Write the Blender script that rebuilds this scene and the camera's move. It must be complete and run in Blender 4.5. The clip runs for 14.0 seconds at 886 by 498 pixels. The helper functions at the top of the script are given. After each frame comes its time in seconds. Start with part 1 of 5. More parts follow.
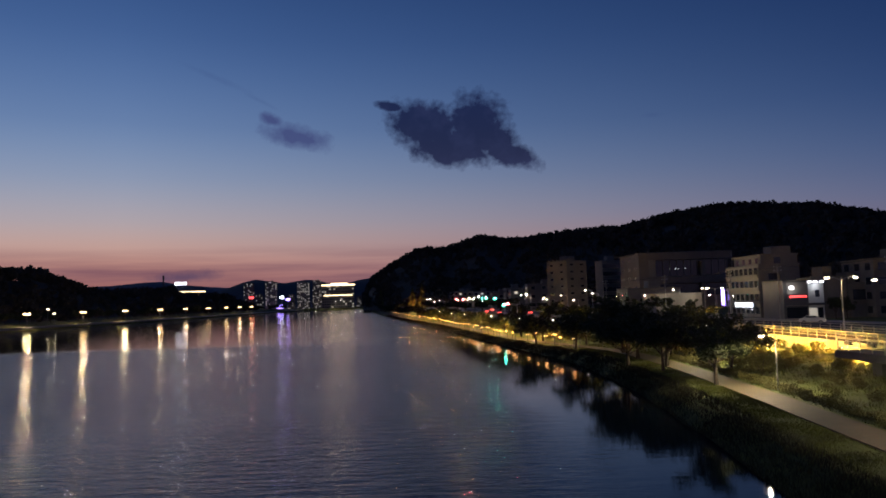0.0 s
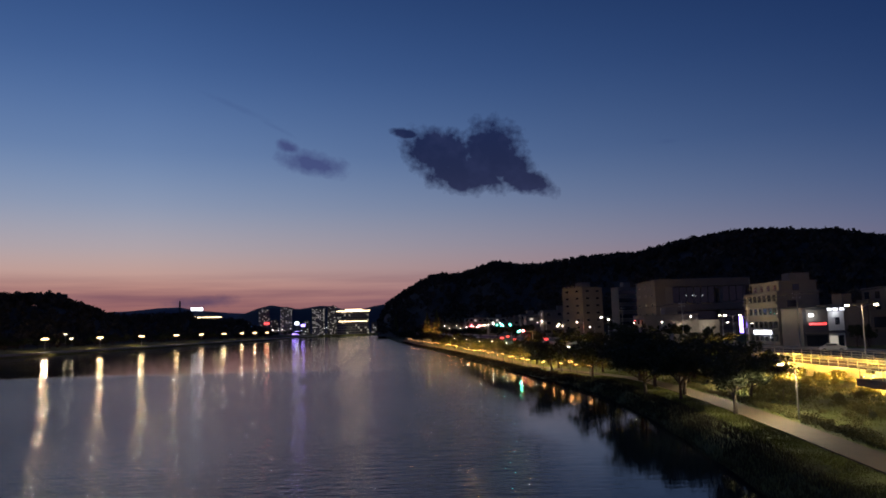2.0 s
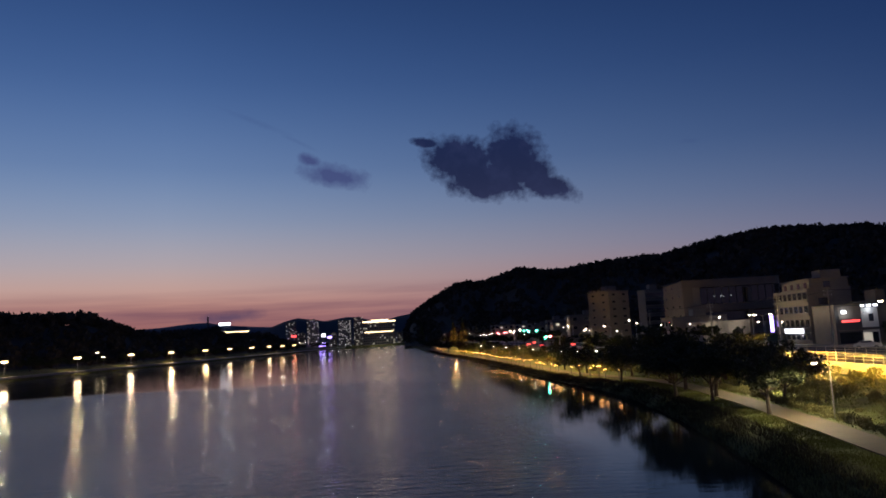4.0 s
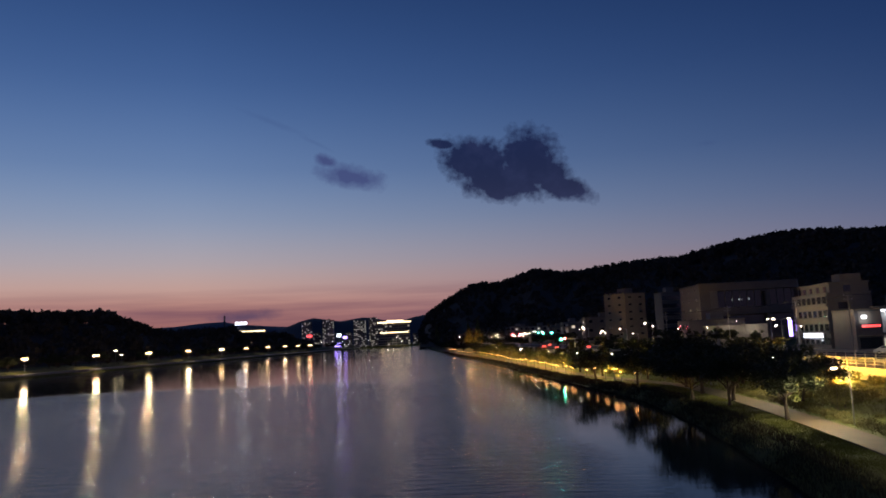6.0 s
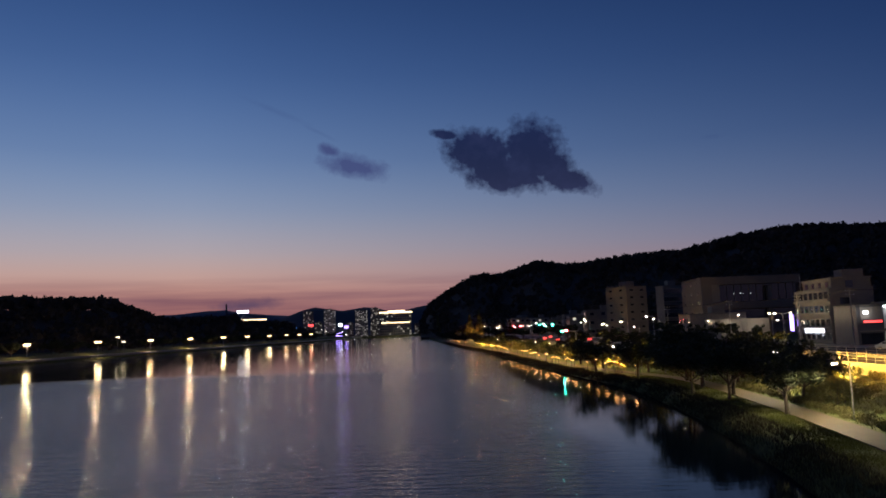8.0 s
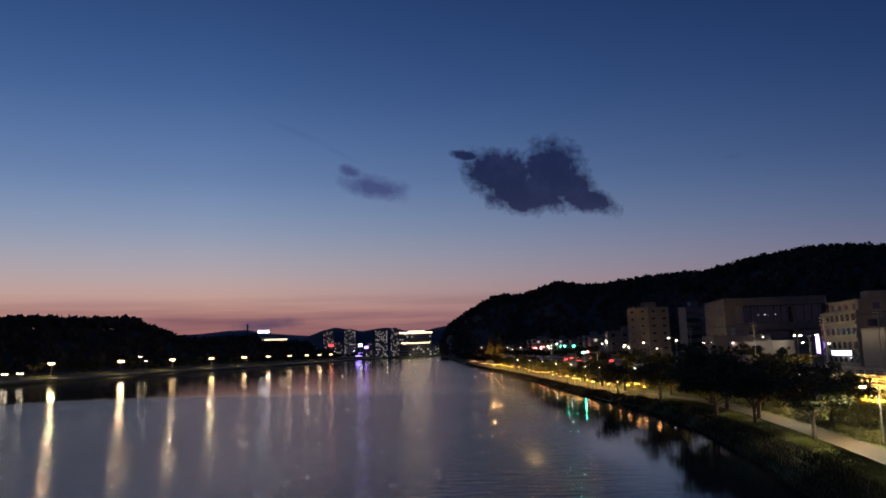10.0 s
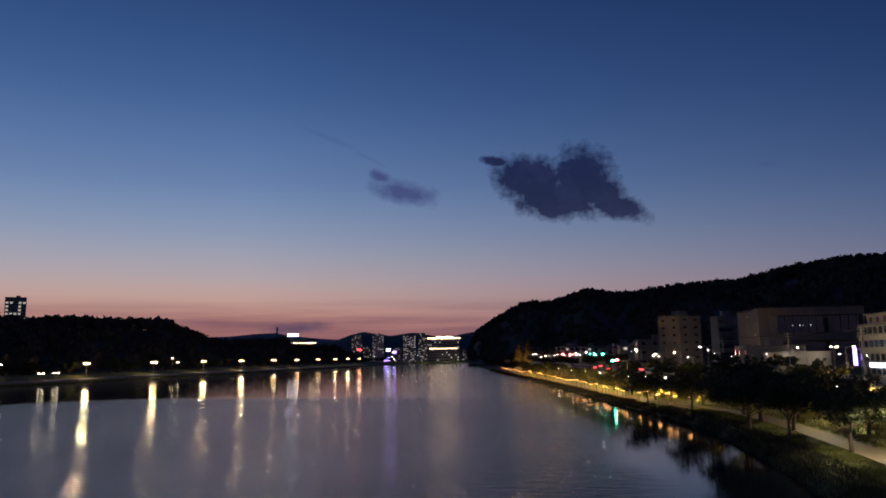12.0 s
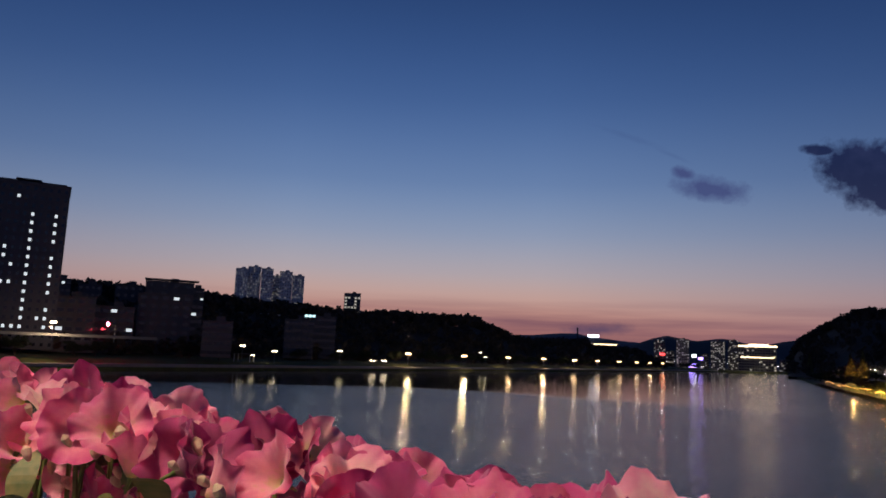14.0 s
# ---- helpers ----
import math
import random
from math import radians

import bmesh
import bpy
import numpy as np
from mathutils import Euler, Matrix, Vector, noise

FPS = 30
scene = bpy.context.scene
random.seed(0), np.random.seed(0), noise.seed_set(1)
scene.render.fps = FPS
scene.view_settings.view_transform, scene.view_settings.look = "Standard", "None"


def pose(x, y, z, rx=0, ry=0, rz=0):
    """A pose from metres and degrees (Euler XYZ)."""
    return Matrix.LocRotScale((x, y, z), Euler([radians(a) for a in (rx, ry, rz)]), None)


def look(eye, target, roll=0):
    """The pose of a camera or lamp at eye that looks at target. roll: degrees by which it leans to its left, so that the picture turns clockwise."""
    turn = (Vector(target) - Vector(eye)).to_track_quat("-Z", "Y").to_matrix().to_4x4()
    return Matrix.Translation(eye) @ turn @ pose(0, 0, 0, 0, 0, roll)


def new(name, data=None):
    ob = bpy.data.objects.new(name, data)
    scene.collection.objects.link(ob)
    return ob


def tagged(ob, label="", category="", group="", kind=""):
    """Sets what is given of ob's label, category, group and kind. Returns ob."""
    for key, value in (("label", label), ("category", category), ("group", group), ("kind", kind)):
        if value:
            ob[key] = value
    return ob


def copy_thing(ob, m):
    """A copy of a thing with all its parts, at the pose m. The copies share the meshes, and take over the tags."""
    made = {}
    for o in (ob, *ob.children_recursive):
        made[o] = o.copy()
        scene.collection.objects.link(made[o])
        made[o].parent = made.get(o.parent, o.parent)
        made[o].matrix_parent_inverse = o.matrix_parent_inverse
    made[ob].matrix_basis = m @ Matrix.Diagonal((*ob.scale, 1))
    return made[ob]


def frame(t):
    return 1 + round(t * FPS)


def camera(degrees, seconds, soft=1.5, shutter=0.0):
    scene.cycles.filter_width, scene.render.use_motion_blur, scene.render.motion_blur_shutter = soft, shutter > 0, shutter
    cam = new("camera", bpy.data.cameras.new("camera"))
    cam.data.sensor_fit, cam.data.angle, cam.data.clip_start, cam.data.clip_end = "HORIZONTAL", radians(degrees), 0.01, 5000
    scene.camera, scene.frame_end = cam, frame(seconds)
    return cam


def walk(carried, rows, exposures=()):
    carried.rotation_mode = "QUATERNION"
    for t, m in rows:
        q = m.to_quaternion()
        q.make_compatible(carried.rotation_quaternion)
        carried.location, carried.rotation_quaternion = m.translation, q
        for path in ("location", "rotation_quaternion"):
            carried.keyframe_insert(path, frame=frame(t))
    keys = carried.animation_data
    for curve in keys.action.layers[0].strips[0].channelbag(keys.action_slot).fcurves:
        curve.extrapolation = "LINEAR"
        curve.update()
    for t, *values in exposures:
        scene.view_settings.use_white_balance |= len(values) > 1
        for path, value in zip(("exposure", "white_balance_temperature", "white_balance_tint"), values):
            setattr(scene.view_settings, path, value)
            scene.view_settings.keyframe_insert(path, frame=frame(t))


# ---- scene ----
EYE = 10.0                                    # eye above the water
# seconds, yaw to the left, pitch, lean to the right (degrees); below: seconds, shift along the bridge, rise (metres)
ROWS = [
    (0.0, 0.0, 4.07, 1.83),
    (0.5, 0.13, 4.64, 1.64),
    (1.0, 0.45, 5.29, 1.42),
    (1.5, 0.77, 5.75, 1.47),
    (2.0, 1.13, 6.18, 1.65),
    (2.5, 1.7, 6.5, 2.46),
    (3.0, 2.45, 6.69, 3.36),
    (5.5, 3.9, 7.05, 2.65),
    (6.0, 4.21, 7.06, 2.74),
    (6.5, 4.46, 6.8, 2.8),
    (7.0, 4.63, 6.31, 2.64),
    (7.5, 4.52, 6.21, 2.34),
    (8.0, 4.41, 6.34, 2.08),
    (10.5, 6.55, 8.41, 1.89),
    (11.0, 7.09, 8.8, 2.05),
    (11.5, 7.48, 9.21, 2.05),
    (12.0, 8.25, 8.51, 0.94),
    (12.5, 8.44, 8.29, 0.56),
    (12.7, 10.0, 8.39, 0.28),
    (12.9, 12.95, 8.47, 0.0),
    (13.1, 16.5, 8.58, -0.52),
    (13.3, 20.6, 8.6, -1.08),
    (13.5, 24.2, 8.6, -1.6),
    (13.6, 25.75, 8.56, -1.75),
    (13.8, 28.9, 8.45, -1.95),
    (14.0, 31.92, 8.32, -2.21),
]
SHIFT = [(0.0, 0.21, 0.02), (8.0, 0.20, 0.02), (10.5, 0.17, 0.02), (11.5, 0.135, 0.02), (12.0, 0.10, 0.02), (12.5, 0.065, 0.017), (12.7, 0.045, 0.01), (12.9, 0.004, 0.004), (13.1, -0.03, 0.002),
         (13.3, -0.055, 0.0), (13.5, -0.083, -0.004), (13.6, -0.097, -0.005), (13.8, -0.129, -0.005), (14.0, -0.161, -0.006)]
ST = [r[0] for r in SHIFT]


def eye_pose(t, yaw, pitch, lean):
    y, p = radians(yaw), radians(pitch)
    eye = Vector((float(np.interp(t, ST, [r[1] for r in SHIFT])), 0.0, EYE + float(np.interp(t, ST, [r[2] for r in SHIFT]))))
    way = Vector((-math.sin(y) * math.cos(p), math.cos(y) * math.cos(p), math.sin(p)))
    return look(eye, eye + way, -lean)


cam = camera(63.0, 14.0, soft=1.7)
walk(cam, [(t, eye_pose(*row)) for t, row in ((r[0], r) for r in ROWS)])

# ---- world: dusk sky with afterglow and two small clouds ----
world = bpy.data.worlds.new("dusk_sky")
scene.world = world
world.use_nodes = True
WN, WL = world.node_tree.nodes, world.node_tree.links
WN.clear()


def srgb(r, g, b):
    def lin(c):
        c /= 255.0
        return c / 12.92 if c <= 0.04045 else ((c + 0.055) / 1.055) ** 2.4
    return (lin(r), lin(g), lin(b), 1.0)


def wmath(op, a, b=None, c=None, clamp=False):
    n = WN.new("ShaderNodeMath")
    n.operation, n.use_clamp = op, clamp
    for i, v in enumerate((a, b, c)):
        if v is None:
            continue
        if isinstance(v, (int, float)):
            n.inputs[i].default_value = v
        else:
            WL.new(v, n.inputs[i])
    return n.outputs[0]


def wramp(fac, stops):
    n = WN.new("ShaderNodeValToRGB")
    n.color_ramp.interpolation = "B_SPLINE"
    el = n.color_ramp.elements
    while len(el) < len(stops):
        el.new(0.5)
    for e, (p, col) in zip(el, stops):
        e.position, e.color = p, col
    WL.new(fac, n.inputs[0])
    return n.outputs[0]


def wmix(fac, a, b):
    n = WN.new("ShaderNodeMix")
    n.data_type = "RGBA"
    for sock, v in ((n.inputs[0], fac), (n.inputs[6], a), (n.inputs[7], b)):
        if isinstance(v, (int, float, tuple)):
            sock.default_value = v
        else:
            WL.new(v, sock)
    return n.outputs[2]


coord = WN.new("ShaderNodeTexCoord").outputs["Generated"]
sep = WN.new("ShaderNodeSeparateXYZ")
WL.new(coord, sep.inputs[0])
DEG = 180 / math.pi
el_deg = wmath("MULTIPLY", wmath("ARCSINE", sep.outputs[2]), DEG)
az_deg = wmath("MULTIPLY", wmath("ARCTAN2", sep.outputs[0], sep.outputs[1]), DEG)
# two height ramps, 0..40 degrees: towards the afterglow and away from it
up = wmath("DIVIDE", wmath("ABSOLUTE", el_deg), 40.0, clamp=True)
glow = wramp(up, [(0.0, srgb(103, 71, 81)), (0.035, srgb(136, 90, 95)), (0.065, srgb(185, 126, 116)), (0.105, srgb(198, 156, 143)),
                  (0.16, srgb(176, 166, 171)), (0.24, srgb(137, 153, 181)), (0.34, srgb(100, 128, 172)), (0.5, srgb(61, 93, 147)), (0.7, srgb(39, 65, 113)), (1.0, srgb(23, 43, 80))])
away = wramp(up, [(0.0, srgb(80, 72, 96)), (0.065, srgb(96, 92, 118)), (0.13, srgb(82, 94, 130)), (0.2, srgb(56, 80, 124)),
                  (0.3, srgb(34, 60, 108)), (0.42, srgb(22, 46, 92)), (0.6, srgb(16, 36, 78)), (1.0, srgb(12, 26, 58))])
turn = wmath("ABSOLUTE", wmath("ADD", az_deg, 34.0))
side = wmath("MULTIPLY", wmath("SUBTRACT", turn, 10.0), 1 / 66.0, clamp=True)
sky = wmix(side, glow, away)
# thin bands low over the horizon
comb = WN.new("ShaderNodeCombineXYZ")
WL.new(wmath("MULTIPLY", az_deg, 0.05), comb.inputs[0])
WL.new(wmath("MULTIPLY", el_deg, 0.9), comb.inputs[1])
bandn = WN.new("ShaderNodeTexNoise")
bandn.inputs["Scale"].default_value, bandn.inputs["Detail"].default_value = 1.0, 4.0
WL.new(comb.outputs[0], bandn.inputs["Vector"])
low = wmath("SUBTRACT", 1.0, wmath("DIVIDE", wmath("ABSOLUTE", wmath("SUBTRACT", el_deg, 2.4)), 2.4), clamp=True)
band = wmath("MULTIPLY", wmath("MULTIPLY", wmath("SUBTRACT", bandn.outputs[0], 0.40), 4.0, clamp=True), low, clamp=True)
sky = wmix(wmath("MULTIPLY", band, 0.8), sky, srgb(98, 66, 90))
# clouds: soft lobes in degrees of bearing and height, torn at the rim
cc = WN.new("ShaderNodeCombineXYZ")
WL.new(az_deg, cc.inputs[0])
WL.new(el_deg, cc.inputs[1])


def wnoise(scale, detail, rough=0.6):
    n = WN.new("ShaderNodeTexNoise")
    n.inputs["Scale"].default_value, n.inputs["Detail"].default_value, n.inputs["Roughness"].default_value = scale, detail, rough
    WL.new(cc.outputs[0], n.inputs["Vector"])
    return n.outputs[0]


torn = wmath("ADD", wmath("MULTIPLY", wmath("SUBTRACT", wnoise(0.7, 5.0, 0.6), 0.5), 0.95), wmath("MULTIPLY", wmath("SUBTRACT", wnoise(2.2, 3.0, 0.55), 0.5), 0.4))


def lobes(items):
    total = None
    for a, e, ra, re, tilt in items:
        dx, dy = wmath("SUBTRACT", az_deg, a), wmath("SUBTRACT", el_deg, e)
        ca, sa = math.cos(radians(tilt)), math.sin(radians(tilt))
        u = wmath("ADD", wmath("MULTIPLY", dx, ca / ra), wmath("MULTIPLY", dy, sa / ra))
        v = wmath("ADD", wmath("MULTIPLY", dx, -sa / re), wmath("MULTIPLY", dy, ca / re))
        r = wmath("SQRT", wmath("ADD", wmath("MULTIPLY", u, u), wmath("MULTIPLY", v, v)))
        d = wmath("SUBTRACT", 1.0, r)
        total = d if total is None else wmath("SMOOTH_MAX", total, d, 0.12)
    return wmath("ADD", total, torn)


def cloud(mask, soft, strength):
    return wmath("MULTIPLY", wmath("MULTIPLY", wmath("ADD", mask, 0.05), 1 / soft, clamp=True), strength)


big = cloud(lobes([(-1.14, 13.82, 3.47, 2.05, -10), (2.94, 13.51, 2.94, 2.94, 0), (0.98, 12.01, 4.09, 1.69, -6), (5.26, 11.56, 3.1, 1.15, -22), (-3.91, 15.3, 1.33, 0.44, -10), (4.62, 12.3, 2.2, 1.6, -30)]), 0.42, 0.98)
small = cloud(lobes([(-11.32, 12.98, 3.20, 1.07, -10), (-13.25, 14.22, 1.16, 0.58, -25)]), 0.7, 0.85)
wisp = cloud(lobes([(-17.5, 17.2, 3.2, 0.28, -20), (-14.0, 15.6, 1.6, 0.2, -25), (16.7, 13.5, 0.9, 0.22, 0)]), 1.4, 0.22)
lens = cloud(lobes([(-19.6, 2.35, 3.0, 0.55, 4)]), 0.8, 0.75)
cloud_tone = wramp(wmath("MULTIPLY", wmath("SUBTRACT", el_deg, 9.5), 1 / 7.0, clamp=True), [(0.0, srgb(46, 50, 82)), (0.4, srgb(31, 38, 68)), (1.0, srgb(27, 38, 76))])
cloud_tone = wmix(wmath("MULTIPLY", wmath("SUBTRACT", wnoise(0.45, 5.0, 0.6), 0.46), 1.5, clamp=True), cloud_tone, srgb(50, 57, 94))
sky = wmix(big, sky, cloud_tone)
sky = wmix(small, sky, srgb(62, 70, 118))
sky = wmix(wisp, sky, srgb(46, 60, 112))
sky = wmix(lens, sky, srgb(80, 66, 96))
bg = WN.new("ShaderNodeBackground")
WL.new(sky, bg.inputs[0])
bg.inputs[1].default_value = 1.0
WL.new(bg.outputs[0], WN.new("ShaderNodeOutputWorld").inputs[0])


# ---- materials ----
def mat(name, base, rough=0.8, metal=0.0, spots=0.25, scale=1.5, bump=0.0, bump_scale=20.0, spec=0.5, second=None):
    """A surface with two scales of variation: broad stains and fine grain, and relief."""
    m = bpy.data.materials.new(name)
    m.use_nodes = True
    N, L = m.node_tree.nodes, m.node_tree.links
    b = N["Principled BSDF"]
    b.inputs["Roughness"].default_value, b.inputs["Metallic"].default_value = rough, metal
    b.inputs["Specular IOR Level"].default_value = spec
    tc = N.new("ShaderNodeTexCoord")
    info = N.new("ShaderNodeObjectInfo")
    add = N.new("ShaderNodeVectorMath")
    L.new(tc.outputs["Object"], add.inputs[0])
    sc = N.new("ShaderNodeVectorMath")
    sc.operation = "SCALE"
    sc.inputs[0].default_value = (37.0, 17.0, 53.0)
    L.new(info.outputs["Random"], sc.inputs["Scale"])
    L.new(sc.outputs[0], add.inputs[1])
    n1, n2 = N.new("ShaderNodeTexNoise"), N.new("ShaderNodeTexNoise")
    n1.inputs["Scale"].default_value, n1.inputs["Detail"].default_value = scale, 5
    n2.inputs["Scale"].default_value, n2.inputs["Detail"].default_value = scale * 9, 4
    for n in (n1, n2):
        L.new(add.outputs[0], n.inputs["Vector"])
    mixf = N.new("ShaderNodeMath")
    mixf.operation = "MULTIPLY_ADD"
    mixf.inputs[1].default_value = 0.45
    L.new(n2.outputs[0], mixf.inputs[0])
    half = N.new("ShaderNodeMath")
    half.operation = "MULTIPLY"
    half.inputs[1].default_value = 0.55
    L.new(n1.outputs[0], half.inputs[0])
    L.new(half.outputs[0], mixf.inputs[2])
    ramp = N.new("ShaderNodeValToRGB")
    e = ramp.color_ramp.elements
    other = second or tuple(c * (1 - spots) for c in base)
    e[0].position, e[0].color = 0.36, (*other, 1)
    e[1].position, e[1].color = 0.62, (*base, 1)
    L.new(mixf.outputs[0], ramp.inputs[0])
    L.new(ramp.outputs[0], b.inputs["Base Color"])
    if bump:
        bn = N.new("ShaderNodeTexNoise")
        bn.inputs["Scale"].default_value, bn.inputs["Detail"].default_value = bump_scale, 4
        L.new(add.outputs[0], bn.inputs["Vector"])
        bu = N.new("ShaderNodeBump")
        bu.inputs["Strength"].default_value, bu.inputs["Distance"].default_value = 0.6, bump
        L.new(bn.outputs[0], bu.inputs["Height"])
        L.new(bu.outputs[0], b.inputs["Normal"])
    return m


def lamp_mat(name, colour, strength):
    m = bpy.data.materials.new(name)
    m.use_nodes = True
    if strength < 10:
        m.cycles.emission_sampling = "NONE"       # dim panes are found by chance rays alone
    b = m.node_tree.nodes["Principled BSDF"]
    b.inputs["Base Color"].default_value = (0.6, 0.6, 0.6, 1)
    b.inputs["Emission Color"].default_value = (*colour, 1)
    b.inputs["Emission Strength"].default_value = strength
    return m


M_GRASS = mat("grass", (0.11, 0.125, 0.022), 0.95, second=(0.055, 0.056, 0.014), scale=0.35, bump=0.12, bump_scale=6)
M_SOIL = mat("bank_soil", (0.10, 0.08, 0.05), 0.95, scale=0.3, bump=0.1, bump_scale=3)
M_PATH = mat("path_paving", (0.105, 0.078, 0.05), 0.85, scale=0.5, bump=0.01, bump_scale=14)
M_BRICK = mat("block_paving", (0.20, 0.13, 0.09), 0.85, scale=0.8, bump=0.01, bump_scale=12)
M_WEED = mat("bank_weeds", (0.045, 0.042, 0.018), 0.95, spots=0.5, scale=0.6)
M_ASPHALT = mat("asphalt", (0.055, 0.055, 0.058), 0.8, scale=0.4, bump=0.01, bump_scale=30)
M_CONC = mat("concrete", (0.34, 0.32, 0.29), 0.85, scale=0.4, bump=0.01, bump_scale=9)
M_CONC_DARK = mat("old_concrete", (0.16, 0.15, 0.14), 0.9, scale=0.4, bump=0.01, bump_scale=9)
M_WALL_PALE = mat("pale_render", (0.22, 0.20, 0.18), 0.85, spots=0.2, scale=0.25)
M_WALL_WARM = mat("warm_render", (0.18, 0.155, 0.135), 0.85, spots=0.2, scale=0.25)
M_WALL_GREY = mat("grey_cladding", (0.14, 0.135, 0.13), 0.6, spots=0.25, scale=0.3)
M_WALL_DARK = mat("dark_cladding", (0.10, 0.10, 0.11), 0.5, spots=0.25, scale=0.3)
M_GLASS = mat("window_glass", (0.03, 0.035, 0.045), 0.08, spots=0.4, scale=0.5, spec=0.8)
M_STEEL = mat("galvanised_steel", (0.42, 0.42, 0.42), 0.45, metal=0.8, scale=1.0)
M_RAIL = mat("painted_rail", (0.50, 0.44, 0.34), 0.55, scale=1.0)
M_BARK = mat("bark", (0.085, 0.065, 0.05), 0.95, spots=0.45, scale=2.0, bump=0.03, bump_scale=12)
M_LEAF = mat("leaf", (0.04, 0.05, 0.016), 0.75, spots=0.55, scale=0.7)
M_SHRUB = mat("shrub_leaf", (0.125, 0.115, 0.03), 0.75, spots=0.5, scale=0.9)
M_WOODS = mat("woodland_leaf", (0.10, 0.08, 0.055), 0.9, spots=0.5, scale=0.05)
M_HILL = mat("hill_soil", (0.075, 0.06, 0.045), 0.95, spots=0.4, scale=0.02)
# distance haze is put into these two colours: bluer hills, paler and bluer mountains
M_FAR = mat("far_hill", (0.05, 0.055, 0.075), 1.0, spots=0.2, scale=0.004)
M_MOUNT = mat("haze_tinted_mountain", (0.12, 0.12, 0.165), 1.0, spots=0.15, scale=0.003)
M_WHITE = mat("white_paint", (0.75, 0.75, 0.74), 0.5, spots=0.1)
M_CAR = mat("car_paint", (0.55, 0.55, 0.56), 0.3, spots=0.05, scale=0.5)
M_TYRE = mat("rubber", (0.02, 0.02, 0.02), 0.8)
M_RED = mat("red_sign_paint", (0.4, 0.03, 0.03), 0.5)

L_WARM = lamp_mat("warm_lamp", (1.0, 0.62, 0.30), 6.0)
L_WARM_FAR = lamp_mat("warm_far_lamp", (1.0, 0.80, 0.55), 9.0)
L_ROAD = lamp_mat("road_lamp", (1.0, 0.86, 0.62), 9.9)
L_ROAD_FAR = lamp_mat("road_far_lamp", (1.0, 0.86, 0.66), 100.0)
L_WIN = lamp_mat("lit_window", (1.0, 0.90, 0.74), 0.38)
L_WIN_DIM = lamp_mat("dim_lit_window", (1.0, 0.90, 0.74), 0.32)
L_WIN_COOL = lamp_mat("lit_office_window", (0.85, 0.95, 1.0), 0.8)
L_SIGN_W = lamp_mat("white_sign_light", (0.85, 0.88, 1.0), 3.5)
L_CYAN = lamp_mat("cyan_window_light", (0.55, 0.9, 1.0), 2.2)
L_SIGN_R = lamp_mat("red_sign_light", (1.0, 0.05, 0.05), 3.0)
L_SIGN_V = lamp_mat("violet_sign_light", (0.35, 0.22, 1.0), 5.0)
L_SIGN_B = lamp_mat("blue_sign_light", (0.05, 0.25, 1.0), 5.0)
L_GOLD = lamp_mat("golden_roof_light", (1.0, 0.72, 0.42), 3.5)
L_STOP = lamp_mat("red_signal", (1.0, 0.04, 0.07), 160.0)
L_GO = lamp_mat("green_signal", (0.02, 1.0, 0.55), 90.0)
L_FLOOD = lamp_mat("floodlight_lens", (1.0, 0.62, 0.12), 30.0)


